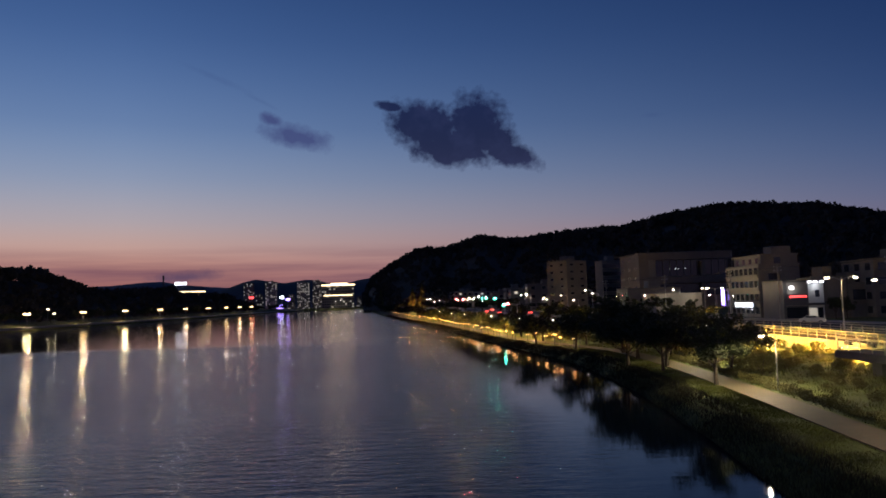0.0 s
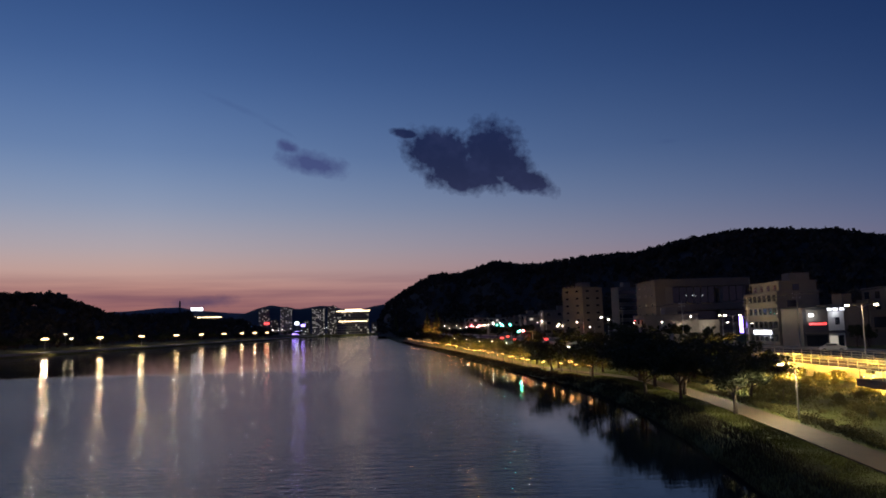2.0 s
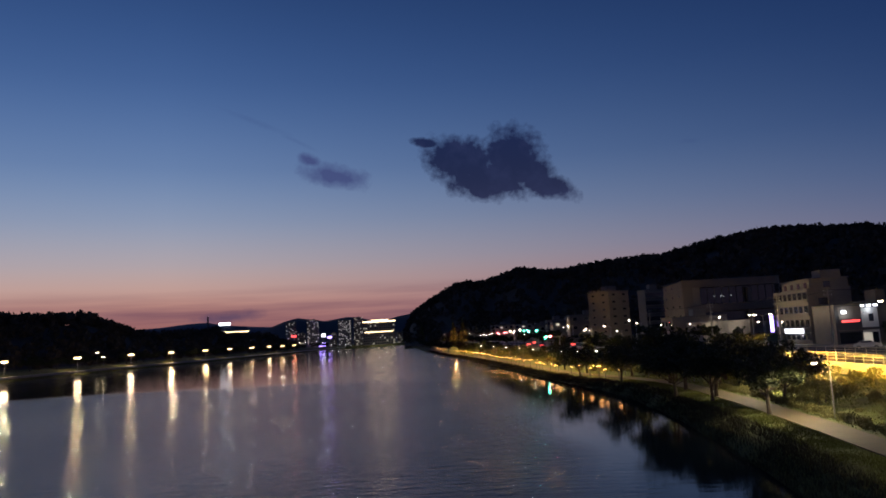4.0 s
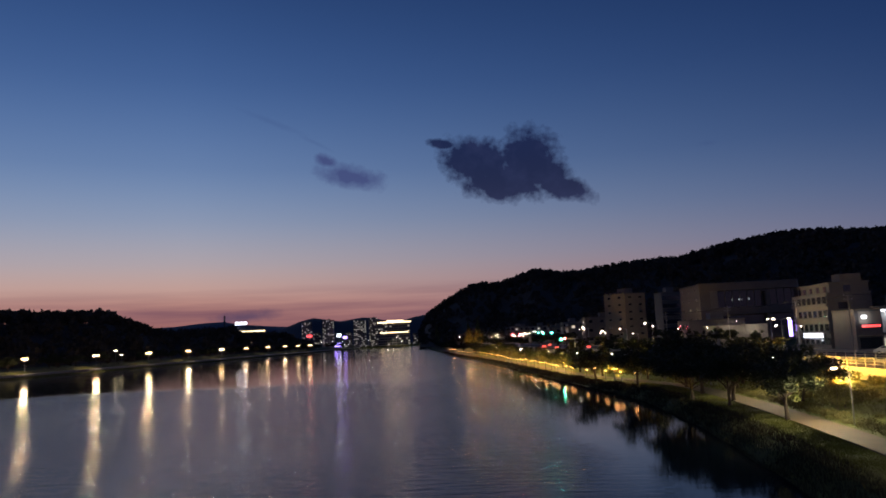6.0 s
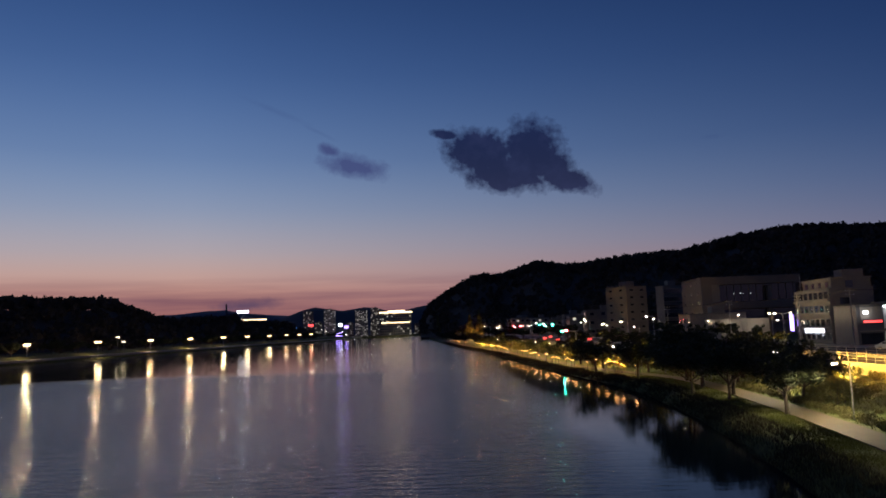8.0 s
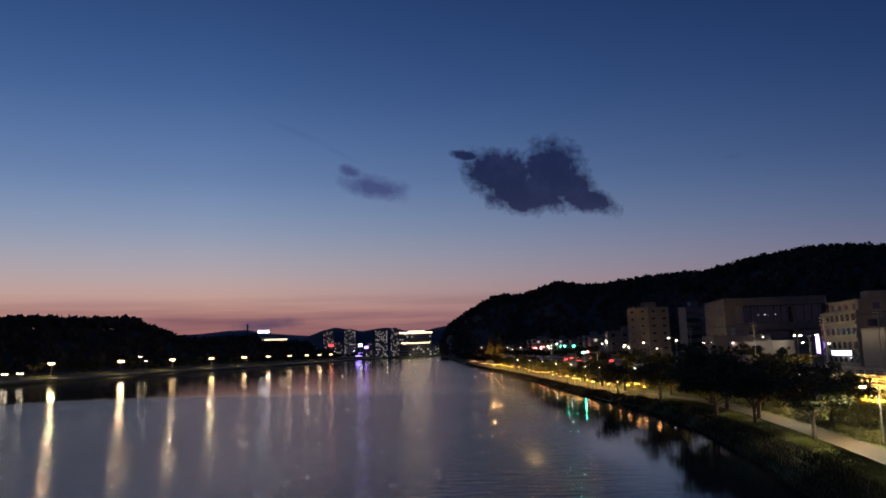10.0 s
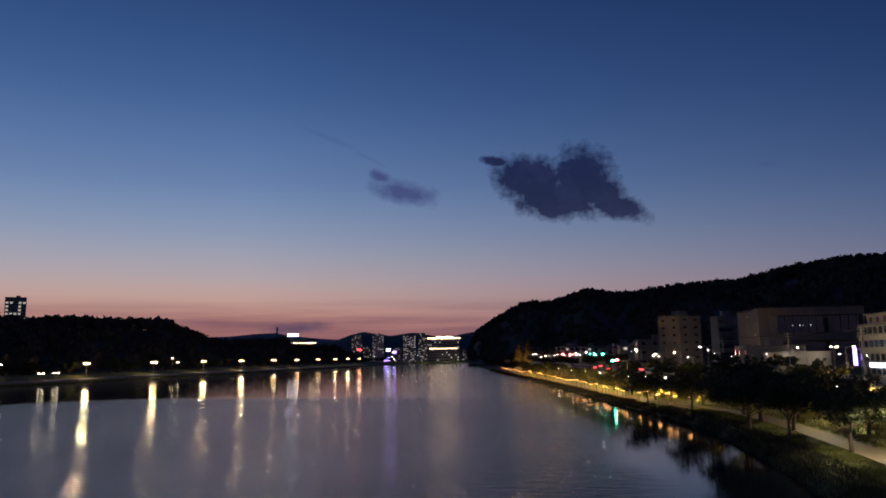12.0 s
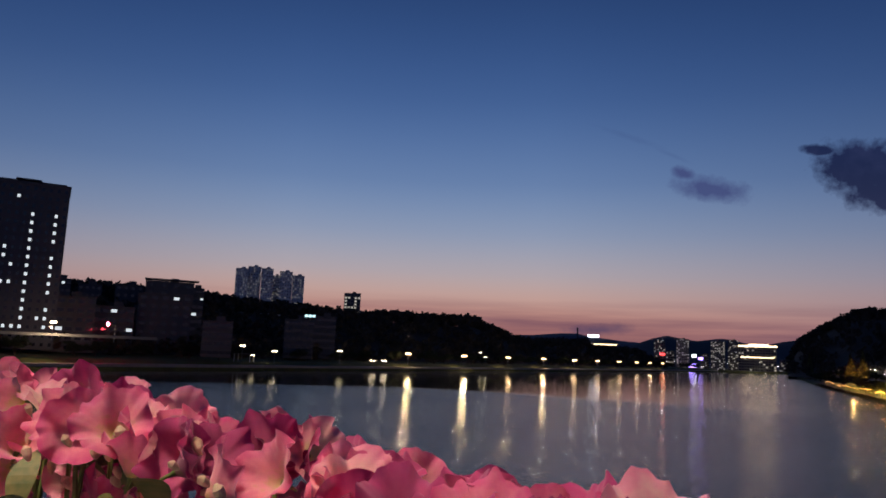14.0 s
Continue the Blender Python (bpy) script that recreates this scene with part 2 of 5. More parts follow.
def water_mat():
    """River water: wind-rippled reach by the bridge, a glassy lee under the far bank, calm along the near bank."""
    m = bpy.data.materials.new("river_water")
    m.use_nodes = True
    N, L = m.node_tree.nodes, m.node_tree.links
    b = N["Principled BSDF"]
    b.inputs["Base Color"].default_value = (0.006, 0.011, 0.018, 1)
    b.inputs["IOR"].default_value = 1.33
    geo = N.new("ShaderNodeNewGeometry")

    def calc(op, p, q, r=None):
        n = N.new("ShaderNodeMath")
        n.operation = op
        for k, v in enumerate((p, q, r)):
            if v is None:
                continue
            if isinstance(v, (int, float)):
                n.inputs[k].default_value = v
            else:
                L.new(v, n.inputs[k])
        return n.outputs[0]

    def span(v, a, c, lo=0.0, hi=1.0):
        n = N.new("ShaderNodeMapRange")
        for k, w in enumerate((a, c, lo, hi)):
            n.inputs[k + 1].default_value = w
        L.new(v, n.inputs[0])
        return n.outputs[0]

    def noise_at(stretch, scale, detail=4, rough=0.5):
        mp = N.new("ShaderNodeMapping")
        mp.inputs["Scale"].default_value = stretch
        L.new(geo.outputs["Position"], mp.inputs[0])
        n = N.new("ShaderNodeTexNoise")
        n.inputs["Scale"].default_value, n.inputs["Detail"].default_value, n.inputs["Roughness"].default_value = scale, detail, rough
        L.new(mp.outputs[0], n.inputs["Vector"])
        return n.outputs[0]

    sp = N.new("ShaderNodeSeparateXYZ")
    L.new(geo.outputs["Position"], sp.inputs[0])
    x, y = sp.outputs[0], sp.outputs[1]
    broad = noise_at((0.012, 0.010, 1.0), 1.0, 5)
    gusts = noise_at((0.05, 0.022, 1.0), 1.0, 4)
    # open water: 1 in the channel, 0 in the shelter of the near bank
    channel = span(calc("MULTIPLY_ADD", broad, 24.0, calc("MULTIPLY_ADD", y, 0.05, x)), 9.0, 25.0, 1.0, 0.0)
    # glassy lee: upstream and towards the far bank
    away_ = calc("SQRT", calc("MULTIPLY_ADD", x, x, calc("MULTIPLY", y, y)), 0.0)
    reach = span(calc("MULTIPLY_ADD", broad, 70.0, calc("MULTIPLY_ADD", calc("MAXIMUM", x, -110.0), 0.45, away_)), 190.0, 206.0)
    lee = calc("MULTIPLY", reach, span(calc("MULTIPLY_ADD", y, 0.15, x), -30.0, 25.0, 1.0, 0.12))
    open_water = calc("MULTIPLY", channel, calc("SUBTRACT", 1.0, lee))
    gust = span(gusts, 0.35, 0.65, 0.8, 1.15)
    L.new(calc("MULTIPLY_ADD", calc("MULTIPLY", open_water, gust), 0.075, 0.045), b.inputs["Roughness"])
    height = calc("MULTIPLY_ADD", noise_at((0.30, 1.0, 1.0), 4.5), 0.35, noise_at((0.28, 1.0, 1.0), 1.3))
    bu = N.new("ShaderNodeBump")
    bu.inputs["Distance"].default_value = 0.17
    swell = calc("MULTIPLY_ADD", lee, 0.06, 0.045)
    L.new(calc("MULTIPLY_ADD", calc("MULTIPLY", open_water, gust), 0.68, swell), bu.inputs["Strength"])
    L.new(height, bu.inputs["Height"])
    L.new(bu.outputs[0], b.inputs["Normal"])
    return m


M_WATER = water_mat()


# ---- mesh helpers ----
def mesh_of(name, bm, *mats):
    me = bpy.data.meshes.new(name)
    bm.to_mesh(me)
    bm.free()
    for m in mats:
        me.materials.append(m)
    return me


def pydata(name, verts, faces, *mats):
    me = bpy.data.meshes.new(name)
    me.from_pydata([tuple(v) for v in verts], [], [tuple(f) for f in faces])
    for m in mats:
        me.materials.append(m)
    me.update()
    return me


def part(name, data, material, parent, label=""):
    """A mesh of its own under a thing or a part; data is a bmesh or a mesh to share."""
    me = mesh_of(name, data, material) if isinstance(data, bmesh.types.BMesh) else data
    ob = new(name, me)
    ob.parent = parent
    if label:
        ob["label"] = label
    return ob


def box(sx, sy, sz, at=(0, 0, 0), bm=None, bevel=0.0, rz=0.0):
    own = bm if bm is not None else bmesh.new()
    res = bmesh.ops.create_cube(own, size=1.0, matrix=Matrix.Translation(at) @ Matrix.Rotation(rz, 4, "Z") @ Matrix.Diagonal((sx, sy, sz, 1)))
    if bevel:
        edges = list({e for v in res["verts"] for e in v.link_edges})
        bmesh.ops.bevel(own, geom=edges, offset=bevel, segments=2, affect="EDGES")
    return own


def tube(bm, pts, radii, sides=8):
    rings = []
    for i, (p, r) in enumerate(zip(pts, radii)):
        p = Vector(p)
        a, b = Vector(pts[max(i - 1, 0)]), Vector(pts[min(i + 1, len(pts) - 1)])
        q = (b - a).to_track_quat("Z", "Y")
        rings.append([bm.verts.new(p + q @ Vector((r * math.cos(k * math.tau / sides), r * math.sin(k * math.tau / sides), 0))) for k in range(sides)])
    for u, v in zip(rings, rings[1:]):
        for k in range(sides):
            bm.faces.new((u[k], u[(k + 1) % sides], v[(k + 1) % sides], v[k]))
    bm.faces.new(list(reversed(rings[0])))
    bm.faces.new(rings[-1])
    return bm


def lerp_table(table, x):
    if x <= table[0][0]:
        return table[0][1]
    for (a, u), (b, v) in zip(table, table[1:]):
        if x <= b:
            k = (x - a) / (b - a)
            return u + (v - u) * k
    return table[-1][1]


# ---- plan ----
BANK = [(-400, 6), (0, 14.5), (36, 16.6), (54, 18.4), (75, 19.8), (99, 20.2), (115, 19.0), (132, 16.2), (153, 12.6), (193, 7.5), (303, -8.5), (426, -30), (807, -82), (1150, -112), (1260, -118)]
PROFILE = [(-4, -1.5), (0, 0.02), (0.7, 0.6), (1.5, 1.15), (2.4, 1.5), (3.4, 1.66), (5.2, 1.72), (8.0, 1.75), (14, 1.85), (22, 1.9), (27.9, 2.0), (28.3, 3.4), (35.4, 3.5), (36.5, 3.6), (58, 3.65), (90, 3.8), (160, 5.0), (900, 6.0), (4200, 8.0)]
LEFT_X = -245.0


def bank(y):
    # smooth: mean over a short stretch of the bank
    return sum(lerp_table(BANK, y + k * 6.0) for k in (-2, -1, 0, 1, 2)) / 5


def rolling(x, y, s, a):
    return a * noise.noise(Vector((x / s, y / s, 3.7)))


def profile_z(o, y):
    """Height of the bank at an offset from the water; the lower terrace sinks upstream."""
    z = lerp_table(PROFILE, o)
    sink = 0.66 * min(1.0, max(0.0, (y - 105) / 60)) * min(1.0, max(0.0, (27 - o) / 10))
    return z * (1 - sink) if z > 0 else z


def right_z(o, x, y):
    z = profile_z(o, y)
    if 0.3 < o < 5 or 9.5 < o < 27.5:
        z += rolling(x, y, 3.5, 0.16) + rolling(x, y, 9, 0.15)
    return z


ys = [-400, -200, -60] + [i * 4.0 for i in range(-5, 62)] + [250 + i * 15 for i in range(68)] + [1260]
offs = [-4, -1.5, -0.5, 0, 0.35, 0.7, 1.1, 1.5, 2, 2.4, 2.9, 3.4, 4.2, 5.2, 6.2, 8, 9.2, 11, 14, 18, 22, 25, 27.9, 28.3, 32, 35.4, 36.5, 42, 58, 90, 160, 400, 900, 4200]
verts, faces = [], []
for y in ys:
    for o in offs:
        wob = rolling(0, y, 5, 0.5) if -1 < o < 1.5 else 0.0
        x = bank(y) + o + wob
        verts.append((x, y, right_z(o, x, y)))
n = len(offs)
for i in range(len(ys) - 1):
    for j in range(n - 1):
        a = i * n + j
        faces.append((a, a + 1, a + n + 1, a + n))
base = len(verts)
lofs = [(4, -1.5), (0, 0.1), (-0.6, 1.8), (-8, 1.95), (-11, 3.2), (-20, 3.6), (-60, 5), (-300, 8), (-4000, 8)]
lys = [-400, -100] + [i * 20 for i in range(0, 64)]
for y in lys:
    for o, z in lofs:
        wob = rolling(5, y, 60, 5)
        verts.append((LEFT_X + o + wob, y, z))
n = len(lofs)
for i in range(len(lys) - 1):
    for j in range(n - 1):
        a = base + i * n + j
        faces.append((a, a + n, a + n + 1, a + 1))
base = len(verts)
for y, z in ((1250, -1.5), (1262, 0.2), (1266, 2.5), (1400, 4), (2600, 8), (4900, 10)):
    for x in (-4800, -245, -118, 0, 4800):
        verts.append((x, y, z))
for i in range(5):
    for j in range(4):
        a = base + i * 5 + j
        faces.append((a, a + 1, a + 6, a + 5))
ground = new("ground", pydata("ground", verts, faces, M_GRASS))
for p in ground.data.polygons:
    p.use_smooth = True
tagged(ground, "dark grassy river banks and flat land under dusk light", "ground", kind="structure")

vs, fs = [], []
for i, y in enumerate(lys):
    w_ = LEFT_X + rolling(5, y, 60, 5)
    vs += [(w_ - 0.3, y, 0.2), (w_ - 0.3, y, 2.02), (w_ - 5.5, y, 2.06), (w_ - 5.5, y, 1.7)]
    if i:
        a = 4 * i
        fs += [(a - 4, a, a + 1, a - 3), (a - 3, a + 1, a + 2, a - 2), (a - 2, a + 2, a + 3, a - 1)]
tagged(new("quay", pydata("quay", vs, fs, M_CONC)), "pale concrete quay along the far bank", "quay", kind="structure")

bm = bmesh.new()
for x, y in ((-4800, -700), (4800, -700), (4800, 1262), (-4800, 1262)):
    bm.verts.new((x, y, 0))
bm.faces.new(bm.verts)
water = new("water", mesh_of("water", bm, M_WATER))
tagged(water, "calm dark river reflecting dusk sky and lamp light", "river", kind="structure")


def ribbon(name, o0, o1, y0, y1, step, lift, material, thick=0.12):
    """A paved strip that follows the bank between two offsets from the water's edge."""
    vs, fs = [], []
    k = int((y1 - y0) / step)
    for i in range(k + 1):
        y = y0 + i * step
        for o in (o0, o1):
            z = max(profile_z(o0, y), profile_z(o1, y)) + lift
            vs += [(bank(y) + o, y, z), (bank(y) + o, y, z - thick - lift)]
    for i in range(k):
        a = i * 4
        fs += [(a, a + 2, a + 6, a + 4), (a, a + 4, a + 5, a + 1), (a + 2, a + 3, a + 7, a + 6)]
    return new(name, pydata(name, vs, fs, material))


tagged(ribbon("path", 5.2, 7.8, -60, 900, 6, 0.05, M_PATH), "pale paved riverside footpath along the grass bank", "footpath", kind="structure")
tagged(ribbon("road", 37.2, 56.0, -60, 1240, 8, 0.05, M_ASPHALT), "grey asphalt riverside road under street lamps", "road", kind="structure")
tagged(ribbon("promenade", 28.7, 35.6, 74, 900, 6, 0.06, M_BRICK, 0.1), "brown block-paved promenade above the embankment wall", "promenade", kind="structure")
tagged(ribbon("pavement", 56.0, 60.0, -60, 1240, 8, 0.2, M_CONC, 0.3), "concrete pavement in front of the shops", "pavement", kind="structure")
tagged(ribbon("kerb", 36.0, 37.0, -60, 1240, 8, 0.22, M_CONC, 0.4), "concrete kerb strip along the embankment top", "kerb", kind="structure")


# ---- hills: ridges in bearing, distance and height ----
def hill(name, ridge, front, back, seed, material, label, steps=90):
    a0, a1 = ridge[0][0], ridge[-1][0]
    ts = [(-1.0, 0.0), (-0.8, 0.1), (-0.6, 0.32), (-0.4, 0.58), (-0.2, 0.84), (0.0, 1.0), (0.35, 0.7), (1.0, 0.0)]
    vs, fs = [], []
    for i in range(steps + 1):
        az = a0 + (a1 - a0) * i / steps
        d = lerp_table([(r[0], r[1]) for r in ridge], az)
        h = lerp_table([(r[0], r[2]) for r in ridge], az)
        for t, k in ts:
            r = d + t * (front if t < 0 else back)
            x, y = r * math.sin(radians(az)), r * math.cos(radians(az))
            z = 2 + (h - 2) * k + (rolling(x, y, 70 + seed, 0.07 * h) if 0.05 < k < 0.99 else 0)
            vs.append((x, y, z))
    n = len(ts)
    for i in range(steps):
        for j in range(n - 1):
            a = i * n + j
            fs.append((a, a + 1, a + n + 1, a + n))
    ob = new(name, pydata(name, vs, fs, material))
    for p in ob.data.polygons:
        p.use_smooth = True
    tagged(ob, label, "hill", kind="structure")

    def at(az, t):
        d = lerp_table([(r[0], r[1]) for r in ridge], az)
        h = lerp_table([(r[0], r[2]) for r in ridge], az)
        r = d + t * (front if t < 0 else back)
        x, y = r * math.sin(radians(az)), r * math.cos(radians(az))
        k = lerp_table(ts, t)
        return Vector((x, y, 2 + (h - 2) * k))
    return at


RIDGE_R = [(-6.4, 1140, 9), (-5.6, 1105, 40), (-4.25, 1050, 55), (-2.0, 1000, 74), (0.3, 980, 73), (3.0, 900, 80), (5.2, 880, 73), (9.7, 800, 72), (14.0, 750, 70), (17.8, 720, 77), (21.4, 700, 80), (27.7, 680, 72), (31.7, 660, 58), (42, 640, 46)]
SKYLINE_L = [(-74, 3.4), (-64, 3.9), (-59, 4.1), (-50.5, 3.9), (-48, 3.6), (-41.7, 3.3), (-37.7, 3.0), (-35.5, 3.2), (-31, 3.0), (-29.5, 3.1), (-27.6, 2.3), (-26.7, 1.9), (-25.5, 1.5), (-21.6, 1.5), (-20.6, 1.65), (-20.0, 1.15), (-17.6, 1.05), (-16.8, 1.0), (-16.0, 0.6), (-14.8, 0.2)]
RIDGE_L = [(az, 272 / math.sin(radians(-az)) + 170, 1 + (272 / math.sin(radians(-az)) + 170) * math.tan(radians(el))) for az, el in SKYLINE_L]
RIDGE_F = [(-19, 1900, 20), (-16.8, 2000, 58), (-15.6, 2000, 74), (-14.6, 2000, 82), (-12.5, 2000, 70), (-10.8, 2000, 78), (-10, 2000, 76), (-8.2, 2100, 62), (-6.8, 2100, 76), (-5.4, 2100, 84), (-3, 2100, 90), (0, 2100, 60)]
RIDGE_M = [(-64, 3600, 40), (-42, 3900, 150), (-38.5, 3900, 235), (-35, 3900, 160), (-29, 4000, 120), (-26.5, 4000, 132), (-24.6, 4000, 136), (-22.6, 4000, 150), (-21.2, 4000, 152), (-20.2, 4000, 136), (-18, 4000, 120), (-12, 4000, 90)]
on_right = hill("hill_near", RIDGE_R, 330, 300, 0, M_HILL, "black wooded hill behind the riverside town at dusk")
on_left = hill("hill_opposite", RIDGE_L, 160, 260, 11, M_HILL, "low dark wooded bluff on the far bank")
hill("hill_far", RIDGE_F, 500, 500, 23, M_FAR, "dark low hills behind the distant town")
hill("mountain_far", RIDGE_M, 700, 300, 31, M_MOUNT, "distant mountain range at dusk, blue-grey with haze in its colour")


def woodland(name, at, spots, size, seed, label, leaves=34):
    """Trees too many to count: clumps of leaf sprays over a hill, in one mesh."""
    rng = np.random.default_rng(seed)
    V, F = [], []
    for az, t in spots:
        p = at(az, t)
        h = size * rng.uniform(0.65, 1.25)
        w = h * rng.uniform(0.32, 0.5)
        u = rng.normal(size=(leaves, 3))
        u /= np.linalg.norm(u, axis=1)[:, None]
        c = u * rng.uniform(0.45, 1.0, (leaves, 1)) * np.array([w, w, h * 0.42]) + np.array([p.x, p.y, p.z + h * 0.55])
        a = rng.normal(size=(leaves, 3))
        b = rng.normal(size=(leaves, 3))
        s = h * 0.15
        a *= s / np.linalg.norm(a, axis=1)[:, None]
        b *= s / np.linalg.norm(b, axis=1)[:, None]
        quad = np.stack([c - a, c - b, c + a, c + b], 1).reshape(-1, 3)
        F.append(np.arange(leaves * 4).reshape(-1, 4) + leaves * 4 * len(V))
        V.append(quad)
    ob = new(name, pydata(name, np.concatenate(V).tolist(), np.concatenate(F).tolist(), M_WOODS))
    tagged(ob, label, "woodland", kind="stuff")


rng = random.Random(5)
spots = [(rng.uniform(-6.3, 41), rng.choice((0, 0.02, -0.05, rng.uniform(-0.95, 0.15), rng.uniform(-0.95, 0.15)))) for _ in range(4800)]
woodland("woodland", on_right, spots, 10.0, 3, "dense dark trees covering the near hill")
spots = [(rng.uniform(-70, -14.6), rng.choice((0, 0.0, -0.06, rng.uniform(-1, 0.1), rng.uniform(-1, 0.1)))) for _ in range(2600)]
woodland("woodland_bluff", on_left, spots, 10.0, 4, "dense dark trees on the far bank bluff")


# ---- trees and shrubs ----
def leaf_mesh(name, centres, size, rng, material):
    """Many small bent leaves round the given centres."""
    k = len(centres)
    a = rng.normal(size=(k, 3))
    a /= np.linalg.norm(a, axis=1)[:, None]
    b = np.cross(a, rng.normal(size=(k, 3)))
    b /= np.linalg.norm(b, axis=1)[:, None]
    n_ = np.cross(a, b)
    s = size * rng.uniform(0.6, 1.3, (k, 1))
    c = np.asarray(centres)
    quad = np.stack([c - a * s, c - b * s * 0.5 + n_ * s * 0.15, c + a * s, c + b * s * 0.5 + n_ * s * 0.15], 1).reshape(-1, 3)
    return pydata(name, quad.tolist(), np.arange(k * 4).reshape(-1, 4).tolist(), material)


def tree(seed, height, spread, leaves=2600, leaf=0.23, name="tree"):
    """A broad-leaved tree: tapered leaning trunk, forking limbs, crown of leaf sprays with gaps."""
    rng = np.random.default_rng(seed)
    top = new(name)
    bm = bmesh.new()
    fork = height * rng.uniform(0.22, 0.3)
    lean = rng.uniform(-0.25, 0.25, 2)
    r0 = height * 0.022
    tube(bm, [(0, 0, -0.2), (lean[0] * 0.3, lean[1] * 0.3, fork * 0.5), (lean[0], lean[1], fork), (lean[0] * 1.4, lean[1] * 1.4, height * 0.6)], [r0 * 1.4, r0, r0 * 0.85, r0 * 0.3])
    part("trunk", bm, M_BARK, top)
    tips = []
    for i in range(7):
        ang = i * math.tau / 7 + rng.uniform(-0.4, 0.4)
        out = spread * rng.uniform(0.45, 0.9)
        z1 = height * rng.uniform(0.5, 0.85)
        bm = bmesh.new()
        p0 = Vector((lean[0], lean[1], fork * rng.uniform(0.8, 1.3)))
        p2 = Vector((lean[0] + out * math.cos(ang), lean[1] + out * math.sin(ang), z1))
        p1 = p0.lerp(p2, 0.5) + Vector((0, 0, -height * 0.05 + rng.uniform(-0.2, 0.3)))
        tube(bm, [p0, p1, p2], [r0 * 0.5, r0 * 0.34, r0 * 0.1], 6)
        part("limb", bm, M_BARK, top)
        tips += [p2, p1.lerp(p2, 0.5)]
    tips.append(Vector((lean[0], lean[1], height * 0.85)))
    clumps = []
    for p in tips:
        for _ in range(3):
            clumps.append(np.array(p) + rng.normal(size=3) * np.array([spread * 0.22, spread * 0.22, height * 0.06]))
    clumps = np.array(clumps)
    pick = rng.integers(0, len(clumps), leaves)
    u = rng.normal(size=(leaves, 3))
    u /= np.linalg.norm(u, axis=1)[:, None]
    cen = clumps[pick] + u * rng.uniform(0.35, 1.0, (leaves, 1)) * np.array([spread * 0.27, spread * 0.27, height * 0.085])
    part("crown", leaf_mesh("crown", cen, leaf, rng, M_LEAF), M_LEAF, top)
    return top


def scaled(x, y, z, turn, s=1.0, sz=None):
    return pose(x, y, z, 0, 0, turn) @ Matrix.Diagonal((s, s, sz or s, 1))


def ground_z(x, y):
    return right_z(x - bank(y), x, y)


LAB_TREE = "dark leafy broad-leaved tree on the grassy riverbank"
protos = [tree(21, 7.0, 3.5), tree(22, 7.0, 3.8), tree(23, 7.0, 3.2), tree(24, 7.0, 3.6)]
for p in protos:
    tagged(p, LAB_TREE, "tree", "riverside trees")
NEAR = [(24.2, 65.2, 6.0), (29.8, 76, 6.0), (25.2, 83, 6.6), (23.6, 79, 6.0), (24.6, 93, 8.2), (29.5, 95, 6.9), (25.5, 104, 9.2), (31.0, 88, 6.4), (33.5, 96, 6.7), (22.4, 89, 6.8), (33.0, 104, 7.2), (27.0, 90, 6.8), (21.2, 117.6, 7.0), (28.5, 113, 8.4),
        (17.6, 140, 6.8), (25.5, 131, 7.2), (20.5, 152, 7.0), (16.7, 203, 6.5), (18.5, 176, 6.6), (37.5, 165, 7.2), (34.5, 190, 7.5), (11.5, 236, 6.4), (31, 215, 7.6), (9, 268, 6.6), (26, 248, 7.6)]
rng = random.Random(9)
first = True
for i, (x, y, h) in enumerate(NEAR):
    m = scaled(x, y, ground_z(x, y), rng.uniform(0, 360), h / 7.0 * (1.22 if y < 90 else 1.1), h / 7.0)
    if i < 4:
        protos[i].matrix_basis = m
    else:
        copy_thing(protos[i % 4], m)
for y in range(285, 860, 30):
    for o in (9.5 + rng.uniform(-1.0, 2.0), 31 + rng.uniform(-1, 3)):
        yy = y + rng.uniform(-7, 7)
        x = bank(yy) + o
        copy_thing(protos[rng.randrange(4)], scaled(x, yy, ground_z(x, yy), rng.uniform(0, 360), rng.uniform(0.9, 1.25)))
# trees of the far promenade
for y in range(150, 1240, 17):
    yy = y + rng.uniform(-6, 6)
    x = LEFT_X - rng.uniform(16, 34)
    t_ = copy_thing(protos[rng.randrange(4)], scaled(x, yy, 3.4, rng.uniform(0, 360), rng.uniform(1.0, 1.5)))
    tagged(t_, "dark leafy tree behind the far promenade", "tree", "promenade trees")


def shrub(seed, w, h):
    rng = np.random.default_rng(seed)
    top = new("shrub")
    bm = bmesh.new()
    for i in range(5):
        a = i * 1.3
        tube(bm, [(0.05 * math.cos(a), 0.05 * math.sin(a), -0.1), (w * 0.2 * math.cos(a), w * 0.2 * math.sin(a), h * 0.5), (w * 0.36 * math.cos(a), w * 0.36 * math.sin(a), h * 0.85)], [0.03, 0.02, 0.008], 5)
    part("stem_clump", bm, M_BARK, top)
    k = 650
    u = rng.normal(size=(k, 3))
    u /= np.linalg.norm(u, axis=1)[:, None]
    lump = 1 + 0.25 * np.sin(u[:, :1] * 5 + seed) * np.cos(u[:, 1:2] * 4)
    cen = u * rng.uniform(0.55, 1.0, (k, 1)) * lump * np.array([w / 2, w / 2, h * 0.5]) + np.array([0, 0, h * 0.52])
    part("foliage", leaf_mesh("foliage", cen, 0.13, rng, M_SHRUB), M_SHRUB, top)
    return top


